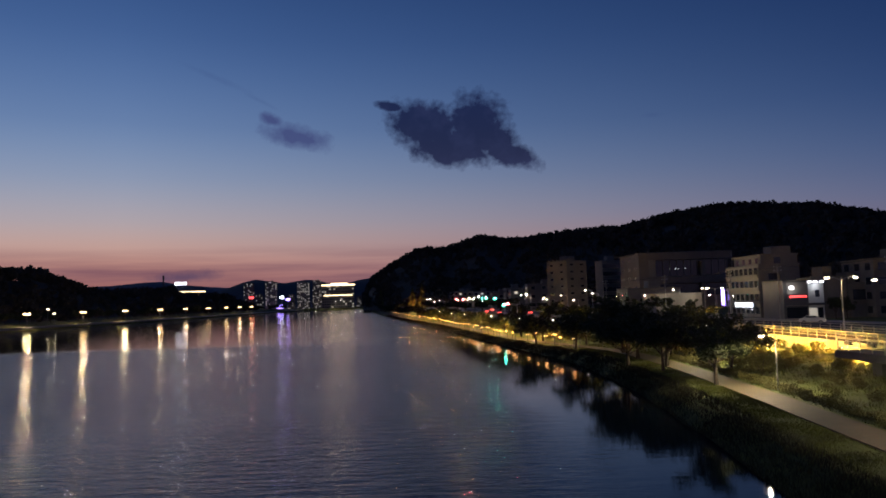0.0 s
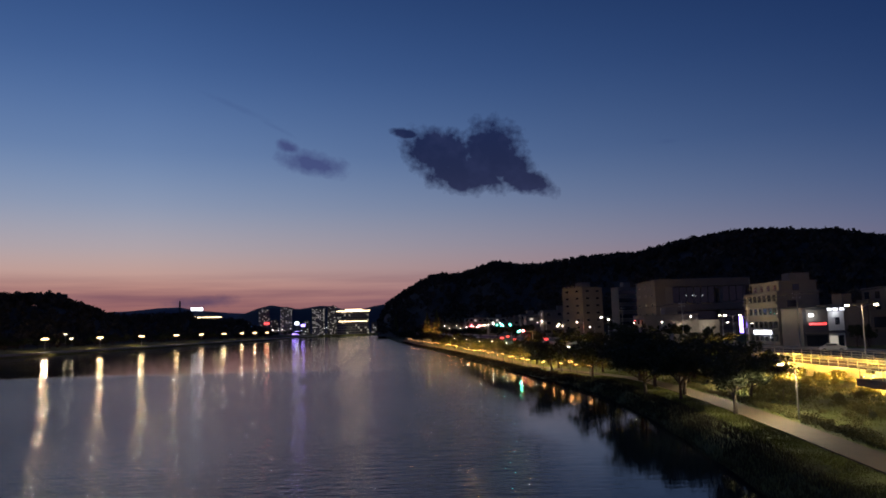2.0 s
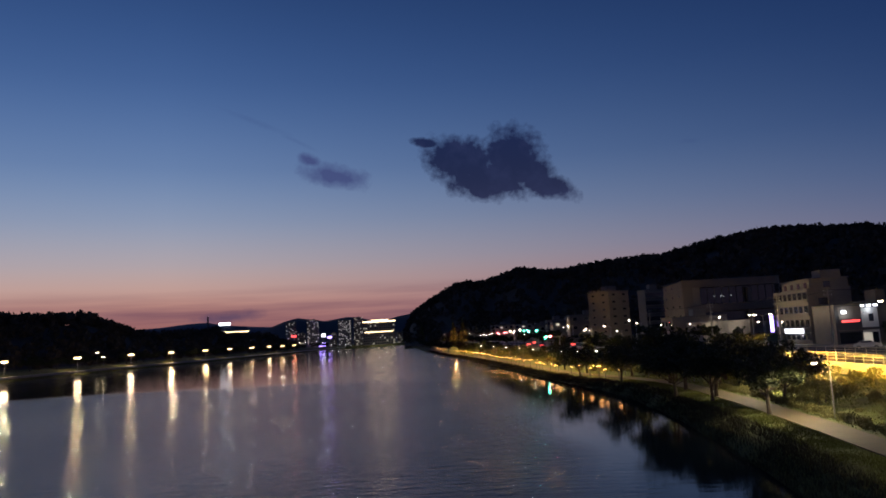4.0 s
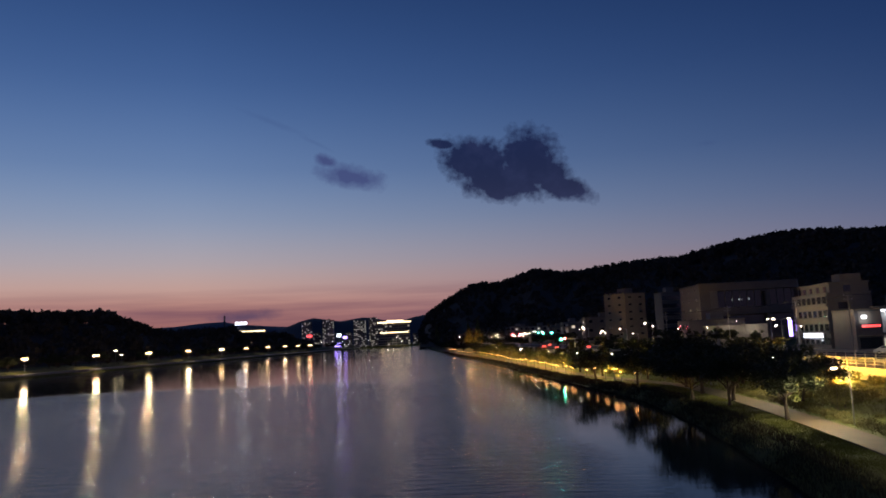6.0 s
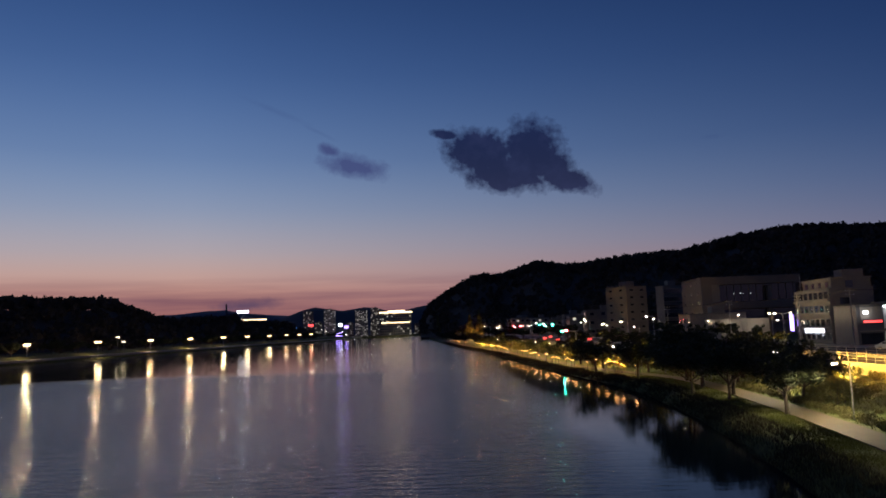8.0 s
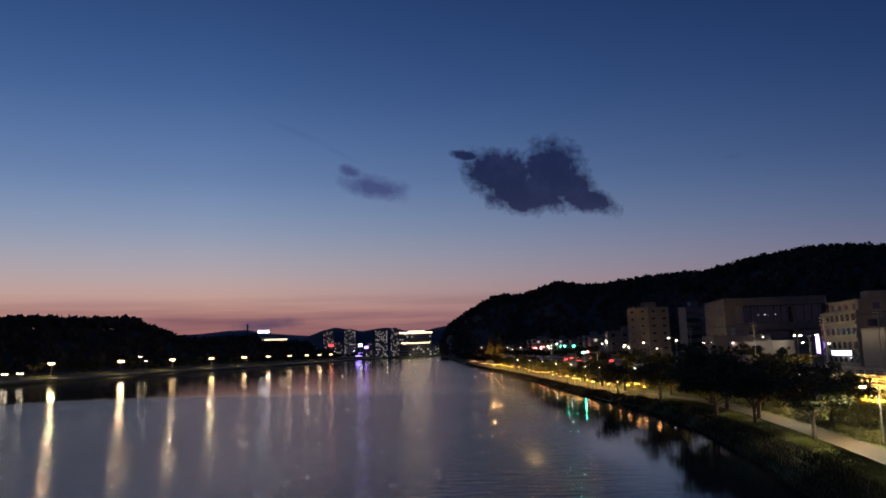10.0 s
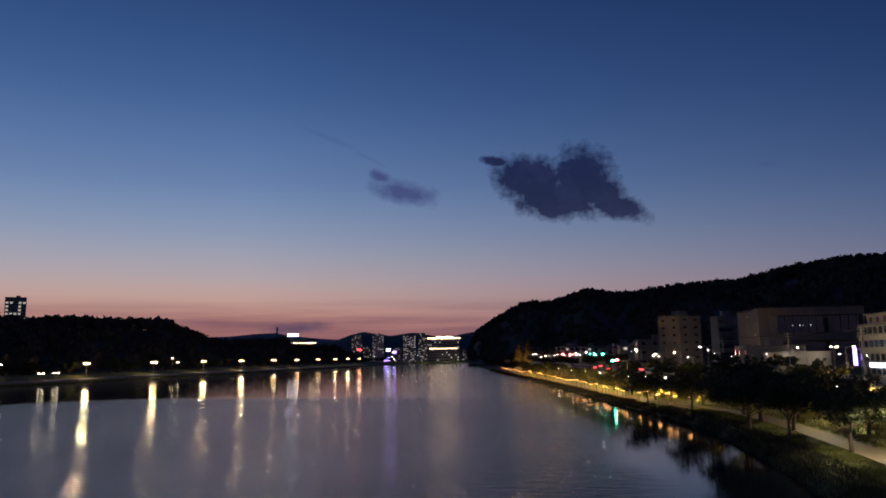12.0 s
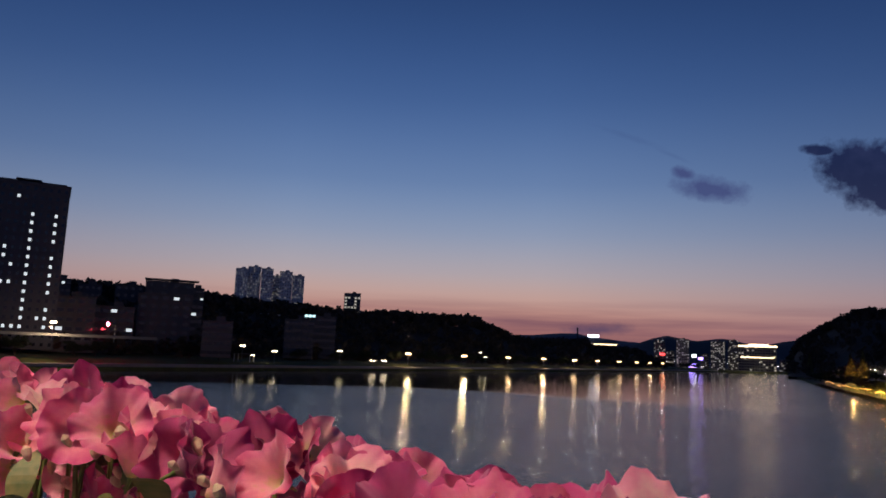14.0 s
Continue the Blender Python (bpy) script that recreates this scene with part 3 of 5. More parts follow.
shrubs = [shrub(31, 2.4, 1.7), shrub(32, 2.8, 2.0), shrub(33, 2.0, 1.5)]
for s_ in shrubs:
    tagged(s_, "bushy shrub on the embankment lit yellow by floodlights", "shrub", "embankment shrubs")
k = 0
for y in range(72, 420, 4):
    for o in ((22.5, 24.6, 26.6) if y < 135 else (14.4, 16.2, 18.4)):
        yy, oo = y + rng.uniform(-1.6, 1.6), o + rng.uniform(-0.9, 0.9)
        if rng.random() < 0.3:
            continue
        x = bank(yy) + oo
        m = scaled(x, yy, ground_z(x, yy) - 0.05, rng.uniform(0, 360), rng.uniform(0.6, 1.0) if y < 135 else rng.uniform(1.3, 2.1))
        if k < 3:
            shrubs[k].matrix_basis = m
        else:
            copy_thing(shrubs[rng.randrange(3)], m)
        k += 1
LAB_BUSH = "low dark bush on the rough embankment grass"
for i in range(90):
    yy, oo = rng.uniform(52, 170), rng.uniform(10.0, 20.0)
    x = bank(yy) + oo
    tagged(copy_thing(shrubs[rng.randrange(3)], scaled(x, yy, ground_z(x, yy) - 0.08, rng.uniform(0, 360), rng.uniform(0.3, 0.6) if yy < 75 else rng.uniform(0.5, 0.95))), LAB_BUSH, "shrub", "embankment bushes")
for x, yy, k_ in ((30.2, 69.5, 1.5), (31.6, 71.0, 1.3), (29.2, 70.6, 1.1)):
    tagged(copy_thing(shrubs[1], scaled(x, yy, ground_z(x, yy), yy * 40, k_, k_ * 1.25)), "tall pale green bush lit by the path lamp", "shrub", "embankment bushes")

# low hedge along the inner edge of the path
rngn = np.random.default_rng(77)
cen = []
for _ in range(16000):
    y = rngn.uniform(30, 92)
    o = 8.9 + rngn.uniform(-0.45, 0.55) + 0.2 * math.sin(y * 1.7)
    x = bank(y) + o
    cen.append((x, y, ground_z(x, y) + rngn.uniform(0.0, 0.7) * (0.75 + 0.2 * math.sin(y * 2.3) + 0.25 * math.sin(y * 0.9))))
hedge = new("hedge", leaf_mesh("hedge", np.array(cen), 0.09, rngn, M_SHRUB))
tagged(hedge, "low uneven dark green hedge beside the footpath", "hedge", kind="stuff")


def blades(name, n, y0, y1, o0, o1, h0, h1, label, seed, material):
    """Grass blades scattered over the bank."""
    g = np.random.default_rng(seed)
    V, F = [], []
    for i in range(n):
        y = y0 + (y1 - y0) * g.random() ** 1.5
        o = g.uniform(o0, o1)
        x = bank(y) + o + rolling(0, y, 5, 0.5) * (1 if o < 1.5 else 0)
        z = ground_z(x, y)
        h, w, a = g.uniform(h0, h1), g.uniform(0.008, 0.018) * (1 + y / 50), g.uniform(0, math.tau)
        dx, dy, l1, l2 = math.cos(a) * w, math.sin(a) * w, *(g.normal(size=2) * h * 0.35)
        b = len(V)
        V += [(x - dx, y - dy, z - 0.02), (x + dx, y + dy, z - 0.02), (x + l1, y + l2, z + h)]
        F.append((b, b + 1, b + 2))
    tagged(new(name, pydata(name, V, F, material)), label, "grass", kind="stuff")


blades("grass", 60000, 28, 120, 2.4, 5.1, 0.03, 0.12, "short green grass on the riverbank", 1, M_GRASS)
blades("grass_verge", 30000, 28, 130, 8.0, 24.0, 0.06, 0.28, "rough grass on the embankment foot", 2, M_GRASS)
blades("bank_weeds_upstream", 22000, 150, 520, -0.3, 3.4, 0.15, 0.5, "dark weeds along the upstream water edge", 4, M_WEED)
blades("bank_weeds", 26000, 26, 160, -0.2, 2.6, 0.12, 0.5, "dark weeds and reeds along the water's edge", 3, M_WEED)


# ---- lamps ----
def lamp_light(name, place, energy, colour, radius=0.15):
    d = bpy.data.lights.new(name, "POINT")
    d.energy, d.color, d.shadow_soft_size = energy, colour, radius
    ob = new(name, d)
    ob.location = place
    return ob


def street_lamp(height, arms, light, head=(0.75, 0.34, 0.16), reach=1.6, name="street_lamp"):
    """Tapered pole on a base with curved arms and flat lamp heads, each with a glowing lens."""
    top = new(name)
    bm = bmesh.new()
    tube(bm, [(0, 0, 0), (0, 0, height * 0.5), (0, 0, height)], [0.11, 0.085, 0.06], 10)
    part("pole", bm, M_STEEL, top)
    part("base_plate", box(0.45, 0.45, 0.12, (0, 0, 0.06), bevel=0.02), M_CONC, top)
    for s in arms:
        bm = bmesh.new()
        tube(bm, [(0, 0, height - 0.5), (s * reach * 0.4, 0, height - 0.05), (s * reach, 0, height + 0.12)], [0.05, 0.045, 0.035], 8)
        part("arm", bm, M_STEEL, top)
        hd = part("lamp_head", box(head[0], head[1], head[2], (s * (reach + 0.3), 0, height + 0.16), bevel=0.05), M_STEEL, top)
        part("lens", box(head[0] * 0.8, head[1] * 0.85, 0.24, (s * (reach + 0.3), 0, height - 0.03)), light, hd)
    return top


road_lamp = street_lamp(8.6, (-1, 1), L_ROAD)
tagged(road_lamp, "tall grey steel street lamp with two lit heads", "street lamp", "road lamps")
spots = [(60.2, 109.5, -29), (58.6, 94.6, -25), (60.5, 168.0, 55), (66.6, 178, 8)]
for i, (x, y, a) in enumerate(spots):
    m = pose(x, y, 3.65, 0, 0, a) @ Matrix.Diagonal((1, 1, 0.92, 1))
    if i == 0:
        road_lamp.matrix_basis = m
    else:
        copy_thing(road_lamp, m)
    for s_ in (-1.9, 1.9):
        lamp_light("road_lamp_light", m @ Vector((s_, 0, 8.2)), 1300 if y < 150 else 750, (1.0, 0.74, 0.42), 0.2)
far_lamp = street_lamp(9.0, (-1,), L_ROAD_FAR, head=(0.34, 0.26, 0.14), name="street_lamp")
tagged(far_lamp, "distant lit street lamp along the riverside road", "street lamp", "road lamps")
first = True
for i, y in enumerate(range(205, 1180, 22)):
    for o in (36.6, 57.0, 71.0):
        x, yy = bank(y) + o + rng.uniform(-0.6, 0.6), y + (16 if 50 < o < 60 else 0)
        m = pose(x, yy, 3.65, 0, 0, rng.uniform(-15, 15)) @ Matrix.Diagonal((1, 1, rng.uniform(0.55, 1.0), 1))
        if first:
            far_lamp.matrix_basis, first = m, False
        else:
            copy_thing(far_lamp, m)


def bank_lamp(light, r, name="promenade_lamp"):
    top = new(name)
    bm = bmesh.new()
    tube(bm, [(0, 0, 0), (0, 0, 3.2), (0, 0, 6.4)], [0.1, 0.08, 0.06], 8)
    part("pole", bm, M_STEEL, top)
    for s in (-1, 1):
        bm = bmesh.new()
        tube(bm, [(0, 0, 6.0), (0.5 * s, 0, 6.3), (1.0 * s, 0, 6.35)], [0.05, 0.04, 0.04], 6)
        part("arm", bm, M_STEEL, top)
        # globe drawn oversize, its shape takes in the halo round the lamp
        bm = bmesh.new()
        bmesh.ops.create_icosphere(bm, subdivisions=2, radius=r * 1.7, matrix=Matrix.Translation((1.1 * s, 0, 6.45)) @ Matrix.Diagonal((1.3, 1.0, 0.7, 1)))
        part("globe", bm, light, top)
    return top


prom = bank_lamp(L_WARM, 0.52)
tagged(prom, "warm twin-globe lamp on the far promenade", "street lamp", "promenade lamps")
first = True
for az in (34.34, 29.95, 26.5, 23.78, 21.41, 19.66, 18.05, 16.76, 15.8, 14.9):
    x = LEFT_X - 3.0
    m = pose(x, -x / math.tan(radians(az)), 3.35, 0, 0, rng.uniform(-20, 20))
    if first:
        prom.matrix_basis, first = m, False
    else:
        copy_thing(prom, m)
    for s_ in (-1.2, 1.2):
        lamp_light("promenade_lamp_light", m @ Vector((s_, 0.0, 5.75)), 2300 if az > 21 else 800, (1.0, 0.72, 0.46), 0.3)
dim = bank_lamp(L_WARM_FAR, 0.3)
tagged(dim, "small white lamp on the far promenade", "street lamp", "promenade lamps")
dim.matrix_basis = pose(-252, 252 / math.tan(radians(39.64)), 3.4)
copy_thing(dim, pose(-258, 258 / math.tan(radians(47.0)), 4.2))
copy_thing(dim, pose(-252, 252 / math.tan(radians(44.6)), 2.2))
copy_thing(dim, pose(-250, 250 / math.tan(radians(37.1)), -1.2))
copy_thing(dim, pose(-250, 250 / math.tan(radians(36.2)), -1.2))
for az, z in ((28.7, 6.0), (28.3, 3.0), (46.2, 0.0)):
    copy_thing(dim, pose(-256, 256 / math.tan(radians(az)), z) @ Matrix.Diagonal((0.6, 0.6, 1, 1)))

# slim lamp beside the footpath
pl = new("path_lamp")
bm = bmesh.new()
tube(bm, [(0, 0, 0), (0, 0, 2.4), (0, 0, 4.5)], [0.075, 0.06, 0.05], 8)
part("pole", bm, M_WALL_GREY, pl)
bm = bmesh.new()
tube(bm, [(0, 0, 4.45), (-0.45, 0, 4.55), (-1.0, 0, 4.5)], [0.04, 0.035, 0.03], 6)
part("arm", bm, M_WALL_GREY, pl)
hd = part("lamp_head", box(0.5, 0.22, 0.1, (-1.15, 0, 4.5), bevel=0.03), M_STEEL, pl)
part("lens", box(0.36, 0.18, 0.05, (-1.15, 0, 4.43)), lamp_mat("path_lamp_lens", (1.0, 0.90, 0.72), 70.0), hd)
pl.matrix_basis = pose(27.5, 60.4, ground_z(27.5, 60.4))
tagged(pl, "slim grey footpath lamp beside the hedge", "lamp post")


copy_thing(pl, pose(31.2, 83.0, ground_z(31.2, 83.0)))
# this copy stands out of view, added to light the near path and grass
copy_thing(pl, pose(30.5, 36.0, ground_z(30.5, 36.0)))
UP = (97, 105, 114, 124, 135, 147, 160, 175, 191, 209, 230, 254, 282, 314)
for py in UP:
    copy_thing(pl, pose(bank(py) + 9.4, py, ground_z(bank(py) + 9.4, py)))
for px, py in [(26.35, 60.4), (30.05, 83.0), (29.35, 36.0)] + [(bank(v) + 8.2, v) for v in UP[::2]]:
    down = bpy.data.lights.new("path_lamp_light", "SPOT")
    down.energy, down.color, down.shadow_soft_size = (4500 if py < 40 else (3200 if py < 90 else 1300)), (1.0, 0.84, 0.52), 0.1
    down.spot_size, down.spot_blend = radians(166), 0.35
    new("path_lamp_light", down).location = (px, py, ground_z(px, py) + 4.3)


def floodlight(x, y, z, energy, turn, colour=(1.0, 0.56, 0.10)):
    top = new("floodlight")
    part("stake", box(0.06, 0.06, 0.7, (0, 0, -0.3)), M_STEEL, top)
    part("housing", box(0.34, 0.2, 0.26, (0, 0, 0.1), bevel=0.03), M_WALL_DARK, top)
    part("lens", box(0.28, 0.03, 0.2, (0, 0.115, 0.1)), L_FLOOD, top)
    top.matrix_basis = pose(x, y, z, 0, 0, turn)
    tagged(top, "small yellow floodlight staked among the shrubs", "floodlight", "embankment floodlights")
    lamp_light("floodlight_light", (x + 0.2, y, z + (0.3 if y < 135 else 0.5)), energy * (1.15 if y < 135 else (0.8 if y < 260 else 0.25)), colour, 0.05)



FLOODS = [(78, 1750), (86, 3150), (93, 3150), (100, 4550), (107, 4550), (114, 4550), (122, 3150), (131, 1750), (143, 4900), (156, 9100), (168, 4900), (182, 4900), (197, 6300), (213, 14000), (228, 7000),
          (246, 7000), (265, 10800), (287, 19800), (310, 23400), (333, 23400), (357, 28800), (383, 23400), (415, 16200)]
for i, (y, e) in enumerate(FLOODS):
    x = bank(y) + ((26.7 if i % 3 else 24.4) if y < 135 else 13.2)
    floodlight(x, y, ground_z(x, y) + 0.65, e, -90)


def streak_lamp():
    """A chest-high lamp added for orange streaks on the water: post, shade and an orange lens under the shade."""
    top = new("low_path_lamp")
    bm = bmesh.new()
    tube(bm, [(0, 0, -0.2), (0, 0, 1.5)], [0.07, 0.05], 8)
    part("post", bm, M_WALL_DARK, top)
    bm = bmesh.new()
    tube(bm, [(0, 0, 1.48), (0, 0, 1.56), (0, 0, 1.66)], [0.36, 0.3, 0.08], 14)
    part("shade", bm, M_WALL_DARK, top)
    bm = bmesh.new()
    tube(bm, [(0, 0, 1.455), (0, 0, 1.475)], [0.3, 0.3], 14)
    part("lens", bm, lamp_mat("streak_lamp_lens", (1.0, 0.44, 0.15), 14.0), top, "orange glowing lens")
    return top


# added row: lenses hidden by their shades, only their orange reflections show
low_post = streak_lamp()
tagged(low_post, "low dark lamp added for orange streaks on the water", "path lamp", "low path lamps")
y, first = 122.0, True
while y < 480:
    x = bank(y) + 3.6 + rng.uniform(-0.4, 0.4)
    m = pose(x, y, ground_z(x, y)) @ Matrix.Scale(rng.uniform(0.85, 1.2) * (0.9 + y / 900), 4)
    if first:
        low_post.matrix_basis, first = m, False
    else:
        copy_thing(low_post, m)
    y += rng.uniform(4.0, 8.0) * (0.6 + y / 320)


# ---- embankment wall, deck on piers, rails ----
def strip_wall(name, o, y0, y1, z0, z1, thick, label):
    vs, fs = [], []
    k = int((y1 - y0) / 4)
    for i in range(k + 1):
        y = y0 + (y1 - y0) * i / k
        x = bank(y) + o
        vs += [(x, y, z0), (x, y, z1), (x + thick, y, z1), (x + thick, y, z0)]
    for i in range(k):
        a = i * 4
        fs += [(a, a + 4, a + 5, a + 1), (a + 1, a + 5, a + 6, a + 2), (a + 2, a + 6, a + 7, a + 3)]
    fs += [(0, 1, 2, 3), (4 * k + 3, 4 * k + 2, 4 * k + 1, 4 * k)]
    ob = new(name, pydata(name, vs, fs, M_CONC))
    tagged(ob, label, "wall", kind="structure")


strip_wall("embankment_wall", 27.85, 74, 420, 1.0, 3.62, 0.6, "low concrete embankment wall lit yellow")

deck = new("footbridge_deck")
part("slab", box(8.5, 52, 0.45, (42.0, 44.0, 3.85), bevel=0.04), M_CONC_DARK, deck)
part("edge_beam", box(0.4, 52.2, 0.7, (37.7, 44.0, 3.75), bevel=0.03), M_CONC_DARK, deck)
for y in (66, 50, 34):
    p = part("pier", box(1.0, 1.6, 2.6, (39.6, y, 2.35), bevel=0.08), M_CONC_DARK, deck)
    part("pier_cap", box(3.4, 2.0, 0.5, (40.2, y, 3.4), bevel=0.05), M_CONC_DARK, p)
tagged(deck, "concrete footbridge deck on short piers", "footbridge")


def rail(name, pts, posts_every, label, planters=False):
    """A metal railing: posts, three rails, along a line of points."""
    top = new(name)
    post = mesh_of("post", box(0.09, 0.09, 1.15, (0, 0, 0.57), bevel=0.01), M_RAIL)
    pot = mesh_of("planter_box", box(0.3, 1.1, 0.3, (0, 0, 0.75), bevel=0.03), M_WALL_DARK)
    for a, b in zip(pts, pts[1:]):
        a, b = Vector(a), Vector(b)
        n_ = max(1, round((b - a).length / posts_every))
        for i in range(n_):
            p = part("post", post, M_RAIL, top)
            p.location = a.lerp(b, i / n_)
            if planters and i % 2:
                q = part("planter_box", pot, M_WALL_DARK, top)
                q.location = a.lerp(b, i / n_)
    for z, r in ((1.15, 0.055), (0.78, 0.035), (0.42, 0.035)):
        bm = bmesh.new()
        tube(bm, [Vector(p) + Vector((0, 0, z)) for p in pts], [r] * len(pts), 8)
        part("handrail" if z > 1 else "rail", bm, M_RAIL, top)
    tagged(top, label, "railing")


rail("railing", [(bank(y) + 36.2, y, 3.8) for y in range(70, 260, 10)], 2.5, "pale metal guard rail along the riverside road")
rail("railing", [(bank(y) + 28.3, y, 3.62) for y in range(74, 200, 9)], 2.2, "pale metal railing along the promenade edge")
rail("railing", [(37.8, y, 4.07) for y in (70, 55, 40, 20)], 2.0, "pale metal railing with dark planter boxes on the footbridge", True)
rail("railing", [(46.0, y, 4.07) for y in (70, 55, 40, 20)], 2.0, "pale metal railing along the inner footbridge edge")


# ---- buildings ----
def building(name, x0, y0, w, d, z0, h, wall, label, floors, bays_w=0, bays_s=0, lit=0.1, win=(1.6, 1.5), roof=True, turn=0.0, lit_mat=None, seed=0, category="building", frames=True, group="", pattern=None):
    """A block with its near corner at (x0, y0): river side (length d) and camera side (width w) carry windows in storeys."""
    rg = random.Random(seed + int(x0 * 7 + y0))
    top = new(name)
    part("wall", box(w, d, h, (w / 2, d / 2, h / 2)), wall, top)
    if roof:
        r = part("roof", box(w + 0.3, d + 0.3, 0.35, (w / 2, d / 2, h + 0.175), bevel=0.04), M_CONC_DARK, top)
        part("roof_housing", box(min(4, w * 0.4), min(5, d * 0.4), 2.2, (w * 0.6, d * 0.55, h + 1.45), bevel=0.04), wall, r)
    lit_mat = lit_mat or L_WIN
    ww, wh = win
    fh = h / floors
    sill = M_CONC
    pane_d = mesh_of("pane", box(0.06, ww, wh), M_GLASS)
    pane_l = mesh_of("pane", box(0.06, ww, wh), lit_mat)
    fr = bmesh.new()
    for s in (-1, 1):
        box(0.14, 0.09, wh + 0.18, (0, s * (ww / 2 + 0.045), 0), fr)
        box(0.14, ww, 0.09, (0, 0, s * (wh / 2 + 0.045)), fr)
    fr = mesh_of("window", fr, M_WALL_GREY)
    for f in range(floors):
        z = fh * (f + 0.55)
        for side_, bays, length in (("s", bays_s, d), ("w", bays_w, w)):
            for b in range(bays):
                u = length * (b + 0.5) / bays
                on = rg.random() < (pattern(f, b) if pattern else lit)
                if side_ == "s":
                    at, rot = (-0.02, u, z), 0.0
                else:
                    at, rot = (u, -0.02, z), math.pi / 2
                if frames:
                    wo = part("window", fr, None, top)
                    wo.location, wo.rotation_euler = at, (0, 0, rot)
                    po = part("pane", pane_l if on else pane_d, None, wo)
                else:
                    po = part("window", pane_l if on else pane_d, None, top)
                    po.location, po.rotation_euler = at, (0, 0, rot)
    top.matrix_basis = pose(x0, y0, z0, 0, 0, turn)
    tagged(top, label, category, group)
    return top


def sign(name, sx, sz, mats, label, m, bars=0, glow=None, mast=0.0):
    """A sign box facing local -x, with glowing bars for its unreadable writing."""
    top = new(name)
    part("panel", box(0.18, sx, sz, bevel=0.02), mats, top)
    if mast:
        part("mast", box(0.5, 0.5, mast, (0.3, 0, -mast / 2)), M_STEEL, top)
    if bars:
        w = sx * 0.86 / bars
        bar = mesh_of("letter_bar", box(0.06, w * 0.7, sz * 0.55), glow)
        for i in range(bars):
            p = part("letter_bar", bar, glow, top)
            p.location = (-0.11, -sx * 0.43 + (i + 0.5) * w, 0)
    top.matrix_basis = m
    tagged(top, label, "sign")
    return top


# shops opposite the river, near to far
building("shop_building", 89.3, 150, 15, 12, 3.6, 12.0, M_WALL_WARM, "beige four-storey building with dark windows", 4, 4, 3, 0.0, (1.9, 1.5), seed=1)
low = building("shop_building", 85.8, 153.6, 5.0, 11, 3.6, 7.2, M_WALL_WARM, "low beige shop building with a wide dark window", 1, 0, 0, 0.0, seed=2)
part("shop_window", box(3.6, 0.2, 2.2, (2.7, -0.05, 4.9)), M_GLASS, low)
part("shutter", box(3.8, 0.16, 2.7, (2.6, -0.05, 1.5)), M_WALL_GREY, low)
beige = building("shop_building", 80.5, 153.6, 5.0, 11, 3.6, 8.6, M_WALL_WARM, "plain beige two-storey shop with timber shutters", 2, 0, 0, 0.0, seed=3)
slat = mesh_of("slat", box(0.34, 0.12, 3.0, bevel=0.02), M_WALL_WARM)
for k in range(9):
    part("slat", slat, None, beige).location = (0.5 + k * 0.5, -0.05, 1.6)
narrow = building("shop_building", 76.4, 153.0, 3.8, 8.0, 3.6, 7.7, M_WHITE, "narrow white shop with a lit entrance and roof sign", 2, 0, 0, 0.0, seed=4, roof=False)
part("upper_window", box(0.9, 0.12, 1.5, (2.4, -0.04, 5.4)), M_GLASS, narrow)
part("fascia", box(3.9, 0.5, 0.5, (1.9, -0.2, 3.2), bevel=0.03), M_WALL_DARK, narrow)
part("door", box(1.1, 0.1, 2.3, (2.9, -0.04, 1.3)), M_GLASS, narrow)
sign("shop_entrance", 1.7, 2.2, L_WIN, "brightly lit glass shop entrance", pose(77.7, 152.92, 4.85, 0, 0, 90))
sign("roof_sign", 4.6, 0.75, M_WALL_DARK, "white lit sign on the shop's roof edge", pose(78.3, 152.6, 11.45, 0, 0, 90), 3, L_SIGN_W)
lamp_light("roof_sign_light", (78.3, 152.0, 10.7), 60, (0.9, 0.93, 1.0), 0.3)
dark = building("shop_building", 71.0, 151.6, 5.2, 9.8, 3.6, 8.1, M_WALL_DARK, "dark grey shop building with a red sign", 2, 0, 0, 0.0, seed=5, roof=False)
part("roof", box(5.6, 10.2, 0.25, (2.6, 4.9, 8.25), bevel=0.04), M_CONC_DARK, dark)
part("upper_panel", box(4.4, 0.12, 2.5, (2.9, -0.05, 6.6)), M_WALL_PALE, dark)
part("awning", box(4.8, 1.3, 0.14, (2.7, -0.6, 3.0), bevel=0.03), M_WALL_PALE, dark)
part("shop_window", box(4.2, 0.12, 2.2, (2.7, -0.05, 1.5)), M_GLASS, dark)
sign("shop_sign", 4.2, 0.8, M_WALL_DARK, "red glowing shop sign with unreadable writing", pose(73.9, 151.35, 8.5, 0, 0, 90), 9, L_SIGN_R)
sign("wall_light", 0.9, 0.6, L_SIGN_W, "white wall floodlight over the shop front", pose(72.6, 151.2, 10.35, 0, 0, 90))
lamp_light("wall_floodlight", (72.6, 150.6, 10.2), 90, (0.95, 0.93, 0.9), 0.3)
corner = building("shop_building", 74.0, 169.8, 9.7, 19.4, 3.6, 12.4, M_WALL_PALE, "white four-storey corner building with strip windows", 4, 0, 7, 0.0, (1.9, 1.5), seed=6, roof=False)
part("top_storey", box(8.6, 15.6, 2.3, (5.1, 8.0, 13.5)), M_WALL_PALE, corner)
part("roof", box(9.2, 16.2, 0.3, (5.0, 8.0, 14.8), bevel=0.05), M_WALL_PALE, corner)
part("stair_house", box(4.6, 4.2, 1.9, (6.0, 3.0, 15.8), bevel=0.05), M_WALL_PALE, corner)
